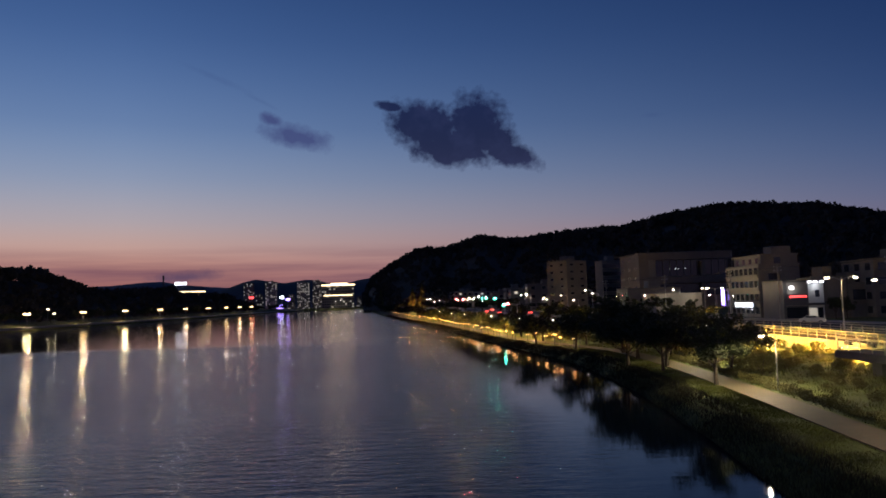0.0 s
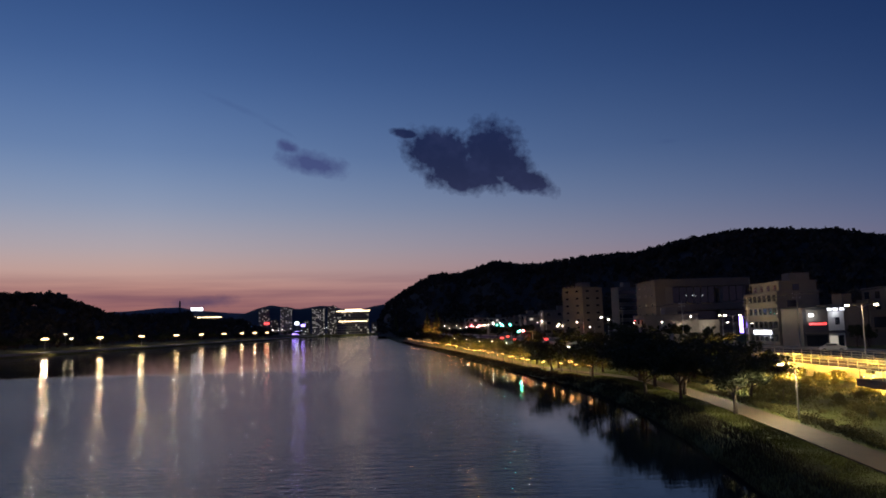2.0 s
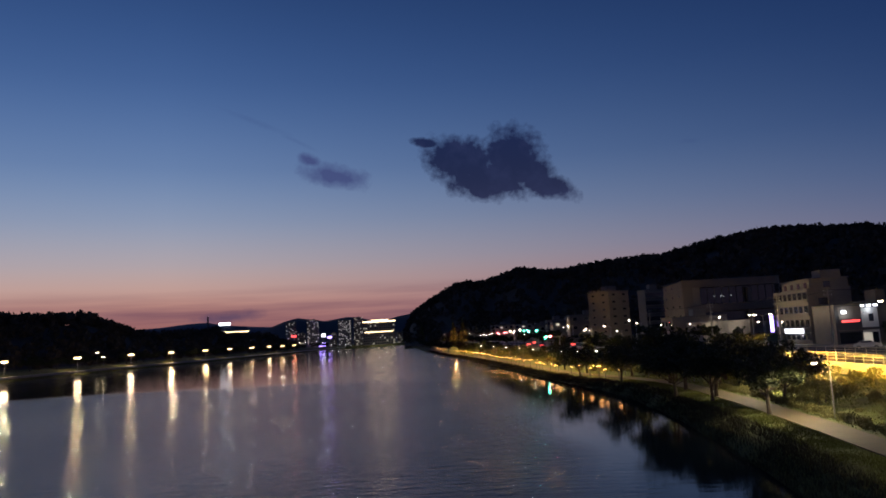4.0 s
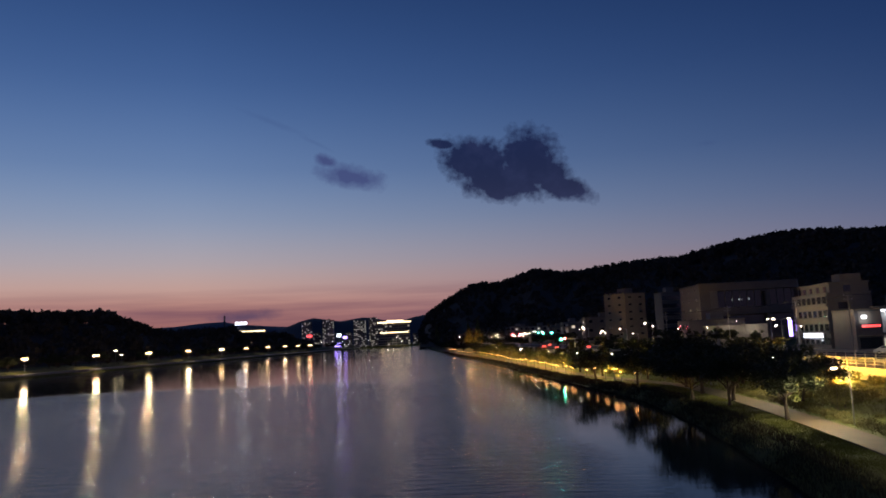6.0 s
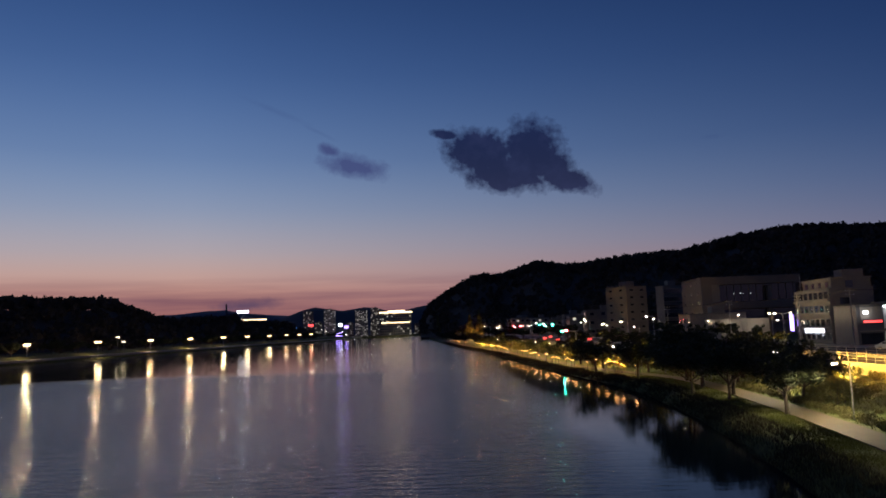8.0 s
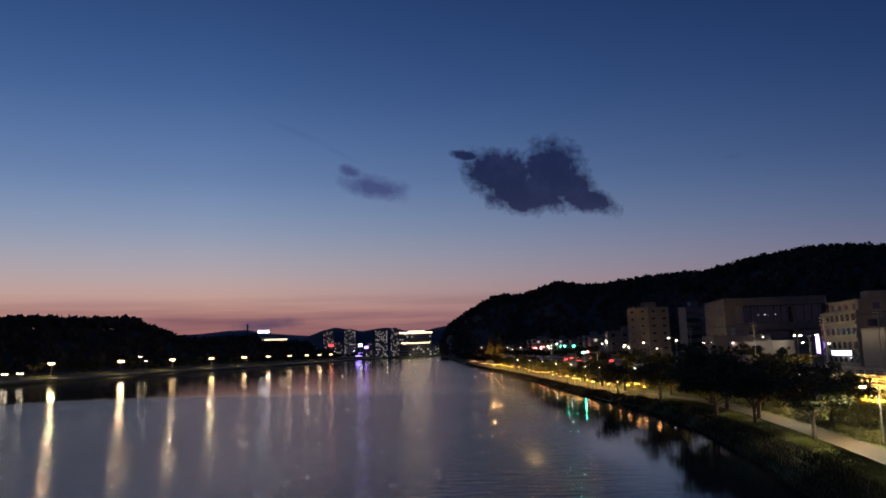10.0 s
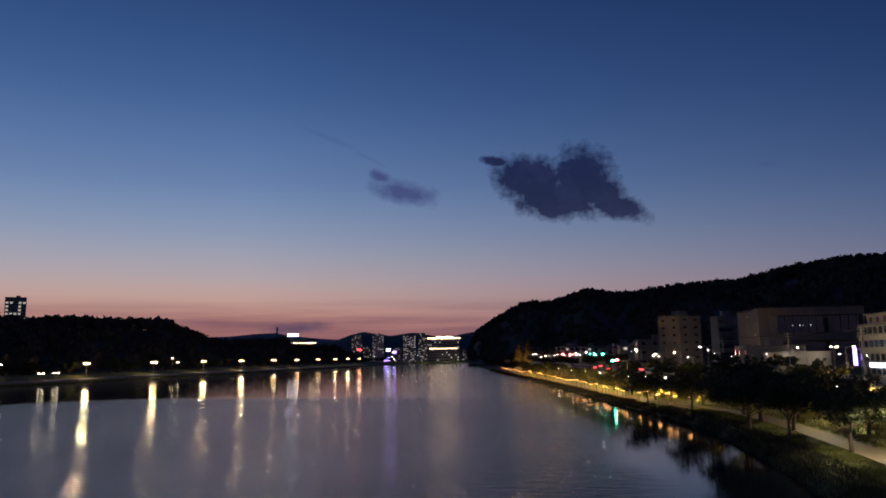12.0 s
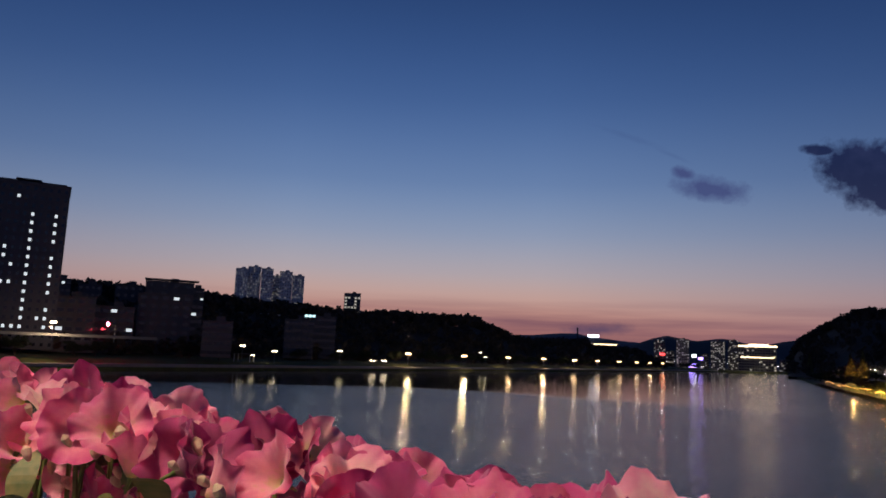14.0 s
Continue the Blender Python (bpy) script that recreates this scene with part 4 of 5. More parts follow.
part("parapet", box(9.8, 19.5, 0.3, (4.9, 9.7, 12.45), bevel=0.04), M_WALL_PALE, corner)
for z in (3.6, 6.7, 9.8):
    part("string_course", box(0.4, 19.4, 0.5, (-0.2, 9.7, z), bevel=0.04), M_WALL_PALE, corner)
for k in range(4):
    part("attic_window", box(0.1, 1.3, 1.2, (0.76, 2.4 + k * 3.7, 13.4)), M_GLASS, corner)
for x, z, w_ in ((3.4, 9.6, 2.2), (4.6, 13.4, 1.5), (3.2, 5.8, 1.6)):
    part("side_window", box(w_, 0.1, 1.5, (x, -0.04 if z < 12 else 0.16, z)), M_GLASS, corner)
bm = bmesh.new()
tube(bm, [(0.5, 16.5, 12.4), (0.5, 16.5, 16.6)], [0.06, 0.04], 6)
part("mast", bm, M_STEEL, corner)
sign("shop_sign", 12.5, 1.9, M_WALL_DARK, "white lit sign over the ground floor", pose(73.7, 178.2, 6.6), 8, L_SIGN_W)
sign("upright_sign", 2.0, 4.2, L_SIGN_V, "violet and white lit upright sign on the corner building", pose(73.4, 190.6, 8.5), 1, L_SIGN_W)
lamp_light("shop_sign_light", (72.4, 178.5, 5.6), 60, (0.85, 0.86, 1.0), 0.4)
# pale hall with panelled walls, a lower roof behind
hall = building("hall_building", 62.0, 212, 13.5, 15, 3.6, 6.1, M_WALL_PALE, "low pale panelled hall with a brightened front wall", 1, 0, 0, 0.0, seed=7, roof=False)
part("roof", box(14.2, 15.6, 0.3, (6.7, 7.4, 6.25), bevel=0.05), M_WALL_PALE, hall)
rib = mesh_of("panel_rib", box(0.14, 0.14, 6.0, (0, 0, 3.0)), M_WALL_PALE)
for k in range(10):
    part("panel_rib", rib, None, hall).location = (0.1 + k * 1.47, -0.04, 0)
part("side_door", box(1.8, 0.12, 2.6, (9.6, -0.05, 1.35)), M_WALL_GREY, hall)
# two lights without fixtures, added to brighten the hall's front
for k in (2.5, 9.5):
    lamp_light("hall_wall_light", (62.0 + k, 209.5, 8.6), 260, (1.0, 0.88, 0.68), 0.25)
building("hall_building", 58.8, 232, 17, 14, 3.6, 8.1, M_WALL_PALE, "long low pale hall with a flat roof", 2, 0, 3, 0.0, (2.4, 1.4), seed=8)
# large building: solid end bay, wide recessed glass gallery under a deep roof beam
big = building("office_building", 72.0, 266, 3.6, 28, 3.6, 21.0, M_WALL_WARM, "large tan building with a wide recessed glass gallery", 6, 0, 3, 0.0, (1.8, 0.7), seed=9, roof=False)
part("rear_wall", box(31, 24, 20.4, (18.6, 16, 10.2)), M_WALL_WARM, big)
part("inner_wall", box(2.6, 5.4, 20.4, (4.9, 2.7, 10.2)), M_WALL_PALE, big)
part("gallery_glass", box(27.5, 0.2, 7.0, (20.2, 3.4, 15.6)), M_GLASS, big)
part("ledge", box(30.6, 4.4, 2.6, (18.7, 2.0, 11.4), bevel=0.06), M_WALL_WARM, big)
part("roof_beam", box(34.6, 5.4, 2.5, (17.2, 2.4, 20.0), bevel=0.06), M_WALL_WARM, big)
part("roof", box(35, 28.5, 0.35, (17.2, 14, 21.4), bevel=0.05), M_CONC_DARK, big)
part("lower_glass", box(27.5, 0.3, 4.2, (20.2, 3.3, 7.6)), M_GLASS, big)
mul = mesh_of("mullion", box(0.22, 0.3, 7.0), M_WALL_GREY)
for k in range(11):
    part("mullion", mul, None, big).location = (7.2 + k * 2.6, 3.2, 15.6)
for k, w_ in ((12.2, 0.22), (14.6, 0.3), (15.6, 0.16), (18.2, 0.26)):
    part("lit_pane", box(w_, 0.1, w_ * 1.5, (k, 3.25, 15.2 + w_)), L_WIN_COOL, big)
part("end_column", box(1.4, 2.0, 18.0, (24.0, 1.6, 9.0), bevel=0.05), M_WALL_WARM, big)
grey = building("office_building", 70.9, 322, 9.0, 7, 3.8, 21.4, M_WALL_GREY, "grey office block with banded dark windows", 6, 0, 0, 0.0, seed=10, turn=15)
for f in range(6):
    part("window_band", box(8.4, 0.2, 1.7, (4.5, -0.03, 2.0 + f * 3.45)), M_GLASS, grey)
    part("sill_band", box(9.1, 0.5, 0.4, (4.5, -0.15, 0.9 + f * 3.45), bevel=0.03), M_WALL_PALE, grey)
apt = building("apartment_building", 50.5, 295.7, 10.5, 13, 3.8, 20.6, M_WALL_WARM, "warm beige apartment block with small slot windows", 7, 2, 2, 0.0, (1.6, 0.7), seed=11, turn=30)
for k in range(5):
    part("parapet_block", box(0.9, 0.9, 0.7, (0.6, 1.0 + k * 2.7, 21.2), bevel=0.03), M_WALL_WARM, apt)
# fill lights without fixtures, added to warm the apartment and office fronts
lamp_light("apartment_front_light", (43.0, 283.0, 9.5), 900, (1.0, 0.74, 0.44), 0.3)
lamp_light("office_front_light", (64.0, 262.0, 9.5), 700, (1.0, 0.74, 0.44), 0.3)
names = ["grey low town building in the dark", "dim beige town building behind street lamps", "dark town building with few lit windows"]
for i, y in enumerate(range(380, 1000, 30)):
    hgt = rng.uniform(7, 15)
    building("town_building", bank(y) + 61 + rng.uniform(0, 12), y, rng.uniform(10, 18), rng.uniform(12, 22), 3.8, hgt, (M_WALL_WARM, M_WALL_GREY, M_WALL_PALE)[i % 3], names[i % 3], max(2, int(hgt / 3.4)), 3, 3, 0.18, (1.8, 1.4), seed=40 + i, frames=False)



# ---- poles, cables and street trees before the shops ----
def utility_pole(h, m):
    top = new("utility_pole")
    bm = bmesh.new()
    tube(bm, [(0, 0, 0), (0, 0, h * 0.5), (0, 0, h)], [0.17, 0.14, 0.11], 10)
    part("pole", bm, M_CONC, top)
    for z in (h - 0.5, h - 1.3):
        part("crossarm", box(1.9, 0.09, 0.1, (0, 0, z), bevel=0.01), M_STEEL, top)
        for x in (-0.8, 0.0, 0.8):
            bm = bmesh.new()
            bmesh.ops.create_cone(bm, cap_ends=True, segments=8, radius1=0.07, radius2=0.05, depth=0.2, matrix=Matrix.Translation((x, 0, z + 0.15)))
            part("insulator", bm, M_WHITE, top)
    bm = bmesh.new()
    bmesh.ops.create_cone(bm, cap_ends=True, segments=14, radius1=0.24, radius2=0.24, depth=0.8, matrix=Matrix.Translation((0.35, 0, h - 2.6)))
    part("transformer", bm, M_WALL_GREY, top)
    top.matrix_basis = m
    tagged(top, "concrete utility pole with crossarms and transformer", "utility pole", "utility poles")


POLES = [(73.0, 118), (69.4, 150), (70.6, 179), (63.0, 206), (56.0, 250)]
for x, y in POLES:
    utility_pole(11.5, pose(x, y, 3.75, 0, 0, 8))
for (x0, y0), (x1, y1) in zip(POLES, POLES[1:]):
    cable = new("cable_run")
    for off in (-0.8, 0.0, 0.8):
        bm = bmesh.new()
        pts = []
        for k in range(9):
            u = k / 8
            pts.append((x0 + (x1 - x0) * u + off, y0 + (y1 - y0) * u, 14.98 - 2.4 * u * (1 - u)))
        tube(bm, pts, [0.025] * 9, 5)
        part("cable", bm, M_TYRE, cable)
    tagged(cable, "black power cables sagging between utility poles", "cable")
for x, y, h in ((79.5, 147.5, 5.6), (81.0, 146, 5.0), (66.5, 196, 5.5), (63.5, 207, 6.4)):
    t_ = copy_thing(protos[int(y) % 4], scaled(x, y, 3.8, y * 11 % 360, h / 7.0 * 0.6, h / 7.0))
    tagged(t_, "small dark street tree on the shop pavement", "tree", "street trees")

# ---- car on the road ----
def car(paint, label, m):
    top = new("car")
    prof = [(-2.15, 0.35), (-2.2, 0.75), (-2.0, 0.95), (-1.2, 1.02), (-0.55, 1.45), (0.95, 1.47), (1.65, 1.0), (2.1, 0.9), (2.18, 0.4)]
    bm = bmesh.new()
    left = [bm.verts.new((x, -0.86 if z < 1.1 else -0.66, z)) for x, z in prof]
    right = [bm.verts.new((x, 0.86 if z < 1.1 else 0.66, z)) for x, z in prof]
    for i in range(len(prof)):
        j = (i + 1) % len(prof)
        bm.faces.new((left[i], left[j], right[j], right[i]))
    bm.faces.new(list(reversed(left)))
    bm.faces.new(right)
    bmesh.ops.bevel(bm, geom=list(bm.edges), offset=0.05, segments=2, affect="EDGES")
    part("body", bm, paint, top)
    for s in (-1, 1):
        part("side_window", box(1.7, 0.03, 0.34, (0.15, s * 0.78, 1.22)), M_GLASS, top)
        for x in (-1.35, 1.35):
            bm = bmesh.new()
            bmesh.ops.create_cone(bm, cap_ends=True, segments=18, radius1=0.33, radius2=0.33, depth=0.22, matrix=Matrix.Translation((x, s * 0.78, 0.33)) @ Matrix.Rotation(math.pi / 2, 4, "X"))
            wheel = part("wheel", bm, M_TYRE, top)
            bm = bmesh.new()
            bmesh.ops.create_cone(bm, cap_ends=True, segments=14, radius1=0.2, radius2=0.18, depth=0.04, matrix=Matrix.Translation((x, s * 0.9, 0.33)) @ Matrix.Rotation(math.pi / 2, 4, "X"))
            part("rim", bm, M_STEEL, wheel)
        part("headlight", box(0.06, 0.34, 0.14, (-2.2, s * 0.6, 0.72), bevel=0.02), M_WHITE, top)
    top.matrix_basis = m
    tagged(top, label, "car")


car(M_CAR, "light grey saloon car on the riverside road", pose(66.6, 131.5, 3.7, 0, 0, 150))
car(M_WHITE, "white saloon car on the riverside road", pose(56, 205, 3.7, 0, 0, 96))


# ---- signals ----
def traffic_light(light, m, label, r=0.36):
    top = new("traffic_light")
    bm = bmesh.new()
    tube(bm, [(0, 0, 0), (0, 0, 3.2), (0, 0, 6.6)], [0.12, 0.1, 0.08], 8)
    part("pole", bm, M_STEEL, top)
    bm = bmesh.new()
    tube(bm, [(0, 0, 6.3), (-2, 0, 6.5), (-4.6, 0, 6.6)], [0.07, 0.06, 0.05], 8)
    part("arm", bm, M_STEEL, top)
    h = part("signal_housing", box(1.5, 0.25, 0.5, (-4.2, -0.1, 6.6), bevel=0.04), M_WALL_DARK, top)
    bm = bmesh.new()
    bmesh.ops.create_icosphere(bm, subdivisions=1, radius=r, matrix=Matrix.Translation((-4.2, -0.25, 6.6)) @ Matrix.Diagonal((1, 0.5, 1, 1)))
    part("signal_lamp", bm, light, h)
    top.matrix_basis = m
    tagged(top, label, "traffic light", "traffic lights")


for az, d, l in ((0.95, 470, L_STOP), (1.5, 440, L_STOP), (3.35, 330, L_GO), (3.0, 360, L_GO), (4.0, 300, L_GO), (5.0, 250, L_STOP), (4.7, 230, L_GO)):
    x, y = d * math.sin(radians(az)), d * math.cos(radians(az))
    traffic_light(l, pose(x + 4.2, y, 3.7 if d > 260 else 1.5), "traffic light showing red" if l is L_STOP else "traffic light showing green")
# car tail lights and shop lights far down the road
for az, d, z in ((2.2, 300, 5.0), (3.1, 280, 4.6), (2.7, 320, 5.2), (5.4, 250, 5.0)):
    x, y = d * math.sin(radians(az)), d * math.cos(radians(az))
    sign("shop_sign", 1.4, 0.5, L_SIGN_R, "small red lit sign beside the road", pose(x + 6, y, z, 0, 0, 90))

# ---- far bank: tower, flats, low town ----
office = building("office_tower", -295.6, 137.6, 30, 22, 6, 64.5, M_WALL_DARK, "dark tall office tower with scattered lit windows", 19, 11, 0, 0.3, (1.05, 1.3), False, 60, L_WIN_COOL, 3, "tower", False,
                  pattern=lambda f, b: 0.85 if b in (6, 9) and 1 < f < 16 else (0.7 if f in (7, 11) and b < 6 else 0.04))
for k, (u, l_) in enumerate(((3, 10), (12, 9), (21, 9))):
    part("roof_fin", box(l_, 15, 0.45, (u + 3, 9, 66.0 + 0.8 * (k == 1)), bevel=0.05), M_WALL_GREY, office)
part("parapet", box(30.5, 22.5, 1.0, (15, 11, 65.0), bevel=0.1), M_WALL_DARK, office)


def polar(az, d):
    return d * math.sin(radians(az)), d * math.cos(radians(az))


for az, w, el, i in ((-47.9, 12.5, 5.95, 0), (-47.0, 13.5, 6.2, 1), (-46.0, 12.5, 6.05, 2), (-45.1, 7.0, 5.6, 3), (-44.6, 13.5, 5.9, 4), (-43.6, 12.5, 5.7, 5)):
    x, y = polar(az, 800 + 9 * (i % 2))
    building("apartment_tower", x, y, w, 15, 10, 800 * math.tan(radians(el)), M_WHITE, "tall pale grey apartment tower with scattered lit windows", 25, 5, 0, 0.35, (0.8, 0.9), True, 45, L_WIN_DIM, 60 + i, "apartment tower", False, "apartment towers")
x, y = polar(-39.55, 900)
building("apartment_tower", x, y, 20, 16, 10, 900 * math.tan(radians(4.5)), M_CONC_DARK, "small dark tower with bright windows", 18, 5, 0, 0.45, (2.6, 2.2), True, 38, L_WIN, 71, "apartment tower", False)
for i, (az, d, w, h) in enumerate(((-60.5, 470, 26, 30), (-57.5, 500, 24, 27), (-54.6, 520, 34, 38), (-52.2, 540, 20, 34), (-50.0, 470, 18, 20), (-44.0, 560, 22, 27), (-41.8, 600, 18, 32), (-30.0, 935, 22, 55))):
    k_ = 0.72 if d < 900 else 1.0
    x, y = polar(az, d * k_)
    w, h = w * k_, 5 + (h - 5) * k_
    building("town_building", x, y, w, 12, 5, h, M_WALL_DARK, "dark low town building on the far bank", max(2, int(h / 3.6)), 5, 0, 0.05, (2.4, 1.4), True, -az, L_WIN_COOL, 90 + i, "building", False)
for i, (az, d, w, el) in enumerate(((-60.4, 430, 10, 4.25), (-58.6, 445, 12, 4.0), (-56.2, 450, 15, 4.15), (-54.2, 440, 26, 4.55), (-51.2, 455, 9, 4.2))):
    x, y = polar(az, d)
    sk = building("town_building", x, y, w, 12, 5, 5 + d * math.tan(radians(el)), M_WALL_DARK, "dark flat-roofed building on the bluff skyline", 9, 4, 0, 0.06, (1.5, 1.2), True, -az, L_WIN_COOL, 140 + i, "building", False)
    if i == 3:
        part("slanted_roof", box(w + 3, 9, 0.6, (w / 2 + 1, 4, 6.4 + d * math.tan(radians(el)))), M_WALL_DARK, sk)
x, y = polar(-42.1, 407)
sign("shop_sign", 7, 2.2, M_WALL_DARK, "three pale cyan lit panes on a dark building", pose(x, y, 28.4, 0, 0, 132), 3, L_CYAN, mast=3.4)
x, y = polar(-56.4, 298)
# oversize lamp sphere: its red glow is put into the radius
traffic_light(L_STOP, pose(x + 4.2, y, 9.9), "red signal lamp on the far bank", 0.8)
bm = box(70, 0.8, 1.0, (0, 0, 0))
wl = new("road_parapet", mesh_of("road_parapet", bm, M_CONC))
wl.matrix_basis = pose(*polar(-60, 288), 11.8, 0, 0, 60)
tagged(wl, "pale concrete road parapet on the far bank", "wall", kind="structure")

x, y = polar(-59.9, 284)
copy_thing(dim, pose(x, y, 9.6))
lamp_light("parapet_lamp_light", (x, y, 15.4), 5000, (1.0, 0.74, 0.5), 0.3)
perg = new("pergola")
for sx in (-4, 4):
    for sy in (-2, 2):
        part("post", box(0.3, 0.3, 3.4, (sx, sy, 1.7), bevel=0.03), M_WHITE, perg)
part("roof_slab", box(9.6, 5.4, 0.35, (0, 0, 3.55), bevel=0.05), M_WALL_PALE, perg)
perg.matrix_basis = pose(LEFT_X - 14, 243, 3.3, 0, 0, 20)
tagged(perg, "small pale pergola on the far promenade", "pergola")

# pavilion with glowing eaves on the bluff
x, y = polar(-19.4, 1090)
pav = new("pavilion")
part("hall", box(40, 14, 7, (0, 0, 3.5)), M_WALL_WARM, pav)
bm = bmesh.new()
ring0 = [bm.verts.new(v) for v in ((-26, -12, 7.5), (26, -12, 7.5), (26, 12, 7.5), (-26, 12, 7.5))]
ring1 = [bm.verts.new(v) for v in ((-17, 0, 14), (17, 0, 14))]
bm.faces.new((ring0[0], ring0[1], ring1[1], ring1[0]))
bm.faces.new((ring0[2], ring0[3], ring1[0], ring1[1]))
bm.faces.new((ring0[1], ring0[2], ring1[1]))
bm.faces.new((ring0[3], ring0[0], ring1[0]))
bm.faces.new(list(reversed(ring0)))
part("roof", bm, M_WALL_DARK, pav)
part("eaves_light", box(44, 1.0, 1.6, (0, -10, 6.6)), L_GOLD, pav)
pav.matrix_basis = pose(x, y, 27, 0, 0, 19)
tagged(pav, "pavilion with golden lit eaves on the bluff", "pavilion")
x, y = polar(-20.0, 1070)
sign("hall_sign", 16, 4.0, L_SIGN_W, "white lit roof sign on the bluff", pose(x, y, 45, 0, 0, 110), mast=26)
x, y = polar(-21.2, 1150)
bm = bmesh.new()
tube(bm, [(0, 0, 0), (0, 0, 20), (0, 0, 42)], [1.6, 1.4, 1.2], 10)
ch = new("chimney", mesh_of("chimney", bm, M_CONC_DARK))
ch.matrix_basis = pose(x, y, 18)
tagged(ch, "tall dark chimney stack on the bluff", "chimney")

# ---- distant town across the head of the river ----
D0 = 1290
for i, (a0, a1, el, fl, lit, wall) in enumerate(((-15.5, -14.7, 1.75, 14, 0.22, M_WALL_GREY), (-13.9, -13.0, 1.85, 14, 0.25, M_WALL_PALE), (-11.5, -10.5, 1.75, 15, 0.4, M_WALL_GREY), (-10.3, -9.6, 1.9, 15, 0.2, M_WALL_PALE),
                                              (-14.6, -14.0, 0.9, 6, 0.3, M_WALL_GREY), (-12.2, -11.6, 0.8, 5, 0.2, M_WALL_WARM), (-16.8, -16.0, 0.9, 6, 0.1, M_WALL_DARK), (-9.4, -8.4, 0.9, 6, 0.25, M_WALL_GREY), (-6.9, -6.2, 0.6, 4, 0.3, M_WALL_WARM), (-6.0, -5.2, 0.5, 4, 0.3, M_WALL_GREY))):
    x, y = polar(a0, D0 + 12 * i)
    building("town_tower" if fl > 10 else "town_building", x, y, D0 * math.tan(radians(a1 - a0)), 16, 2.5, 7.5 + D0 * math.tan(radians(el)), wall, "distant apartment tower with warm lit windows" if fl > 10 else "distant low building with lit windows", int(fl * 1.3), 7, 0, lit, (1.7, 1.3), True, -a0, L_WIN, 120 + i, "building", False, "distant towers" if fl > 10 else "")
x, y = polar(-9.6, 1285)
hotel = building("hotel", x, y, 56, 20, 2.5, 40, M_WALL_GREY, "distant hotel with two bright lit bands", 9, 14, 0, 0.12, (2.6, 1.8), False, 8.5, L_WIN, 7, "hotel", False)
part("roof_band", box(58, 1.0, 2.4, (29, -0.8, 40.5)), L_GOLD, hotel, "bright golden roof light band")
part("roof_crown", box(30, 1.0, 1.6, (30, -0.8, 43.0)), L_GOLD, hotel)
part("lower_band", box(50, 1.0, 1.6, (28, -0.8, 22.5)), L_GOLD, hotel, "golden lit band above the lower storeys")
for az, z, sx, sz, g_, lab in ((-16.35, 21.5, 16, 3.4, L_SIGN_B, "blue lit rooftop sign in the distance"), (-14.9, 25, 8, 3.4, L_SIGN_R, "red lit sign in the distance"), (-12.65, 24, 7, 5.0, L_SIGN_W, "white lit sign in the distance"), (-12.2, 20, 7, 4, L_SIGN_V, "violet lit sign in the distance"), (-12.75, 8, 12, 6, L_SIGN_V, "violet lit building base in the distance")):
    x, y = polar(az, 1268)
    sign("town_sign", sx, sz, g_, lab, pose(x, y, z, 0, 0, 90 - az), mast=z - 2.0)
quay = street_lamp(7.0, (1,), L_ROAD_FAR, head=(1.3, 0.8, 0.5), name="quay_lamp")
tagged(quay, "small distant lamp along the far quay", "street lamp", "quay lamps")
first = True
for i in range(34):
    az = -15.6 + i * 0.31 + rng.uniform(-0.08, 0.08)
    d = 1272 + rng.uniform(0, 60)
    m = pose(*polar(az, d), 2.6, 0, 0, rng.uniform(0, 360)) @ Matrix.Diagonal((1, 1, rng.uniform(0.5, 1.7), 1))
    if first:
        quay.matrix_basis, first = m, False
    else:
        copy_thing(quay, m)

# two tall conifers lit orange from below
def conifer(seed, h, r):
    g = np.random.default_rng(seed)
    top = new("conifer")
    bm = bmesh.new()
    tube(bm, [(0, 0, -0.2), (0, 0, h * 0.5), (0, 0, h * 0.95)], [0.3, 0.2, 0.04], 8)
    part("trunk", bm, M_BARK, top)
    k = 1800
    z = g.uniform(0.12, 1.0, k)
    a = g.uniform(0, math.tau, k)
    q = (1.04 - z) * r * g.uniform(0.5, 1.0, k)
    part("crown", leaf_mesh("crown", np.stack([q * np.cos(a), q * np.sin(a), z * h], 1), 0.5, g, M_SHRUB), M_SHRUB, top)
    return top


for az, d, h in ((-2.5, 560, 18), (-1.75, 552, 20), (-5.0, 800, 22)):
    c = conifer(int(d), h, 4.6)
    x, y = polar(az, d)
    c.matrix_basis = pose(x, y, 3.0)
    tagged(c, "tall conifer lit orange from below", "tree", "lit conifers")
    if d < 700:
        lamp_light("floodlight_light", (x + 1, y - 8, 5.5), 4500, (1.0, 0.5, 0.15), 0.3)


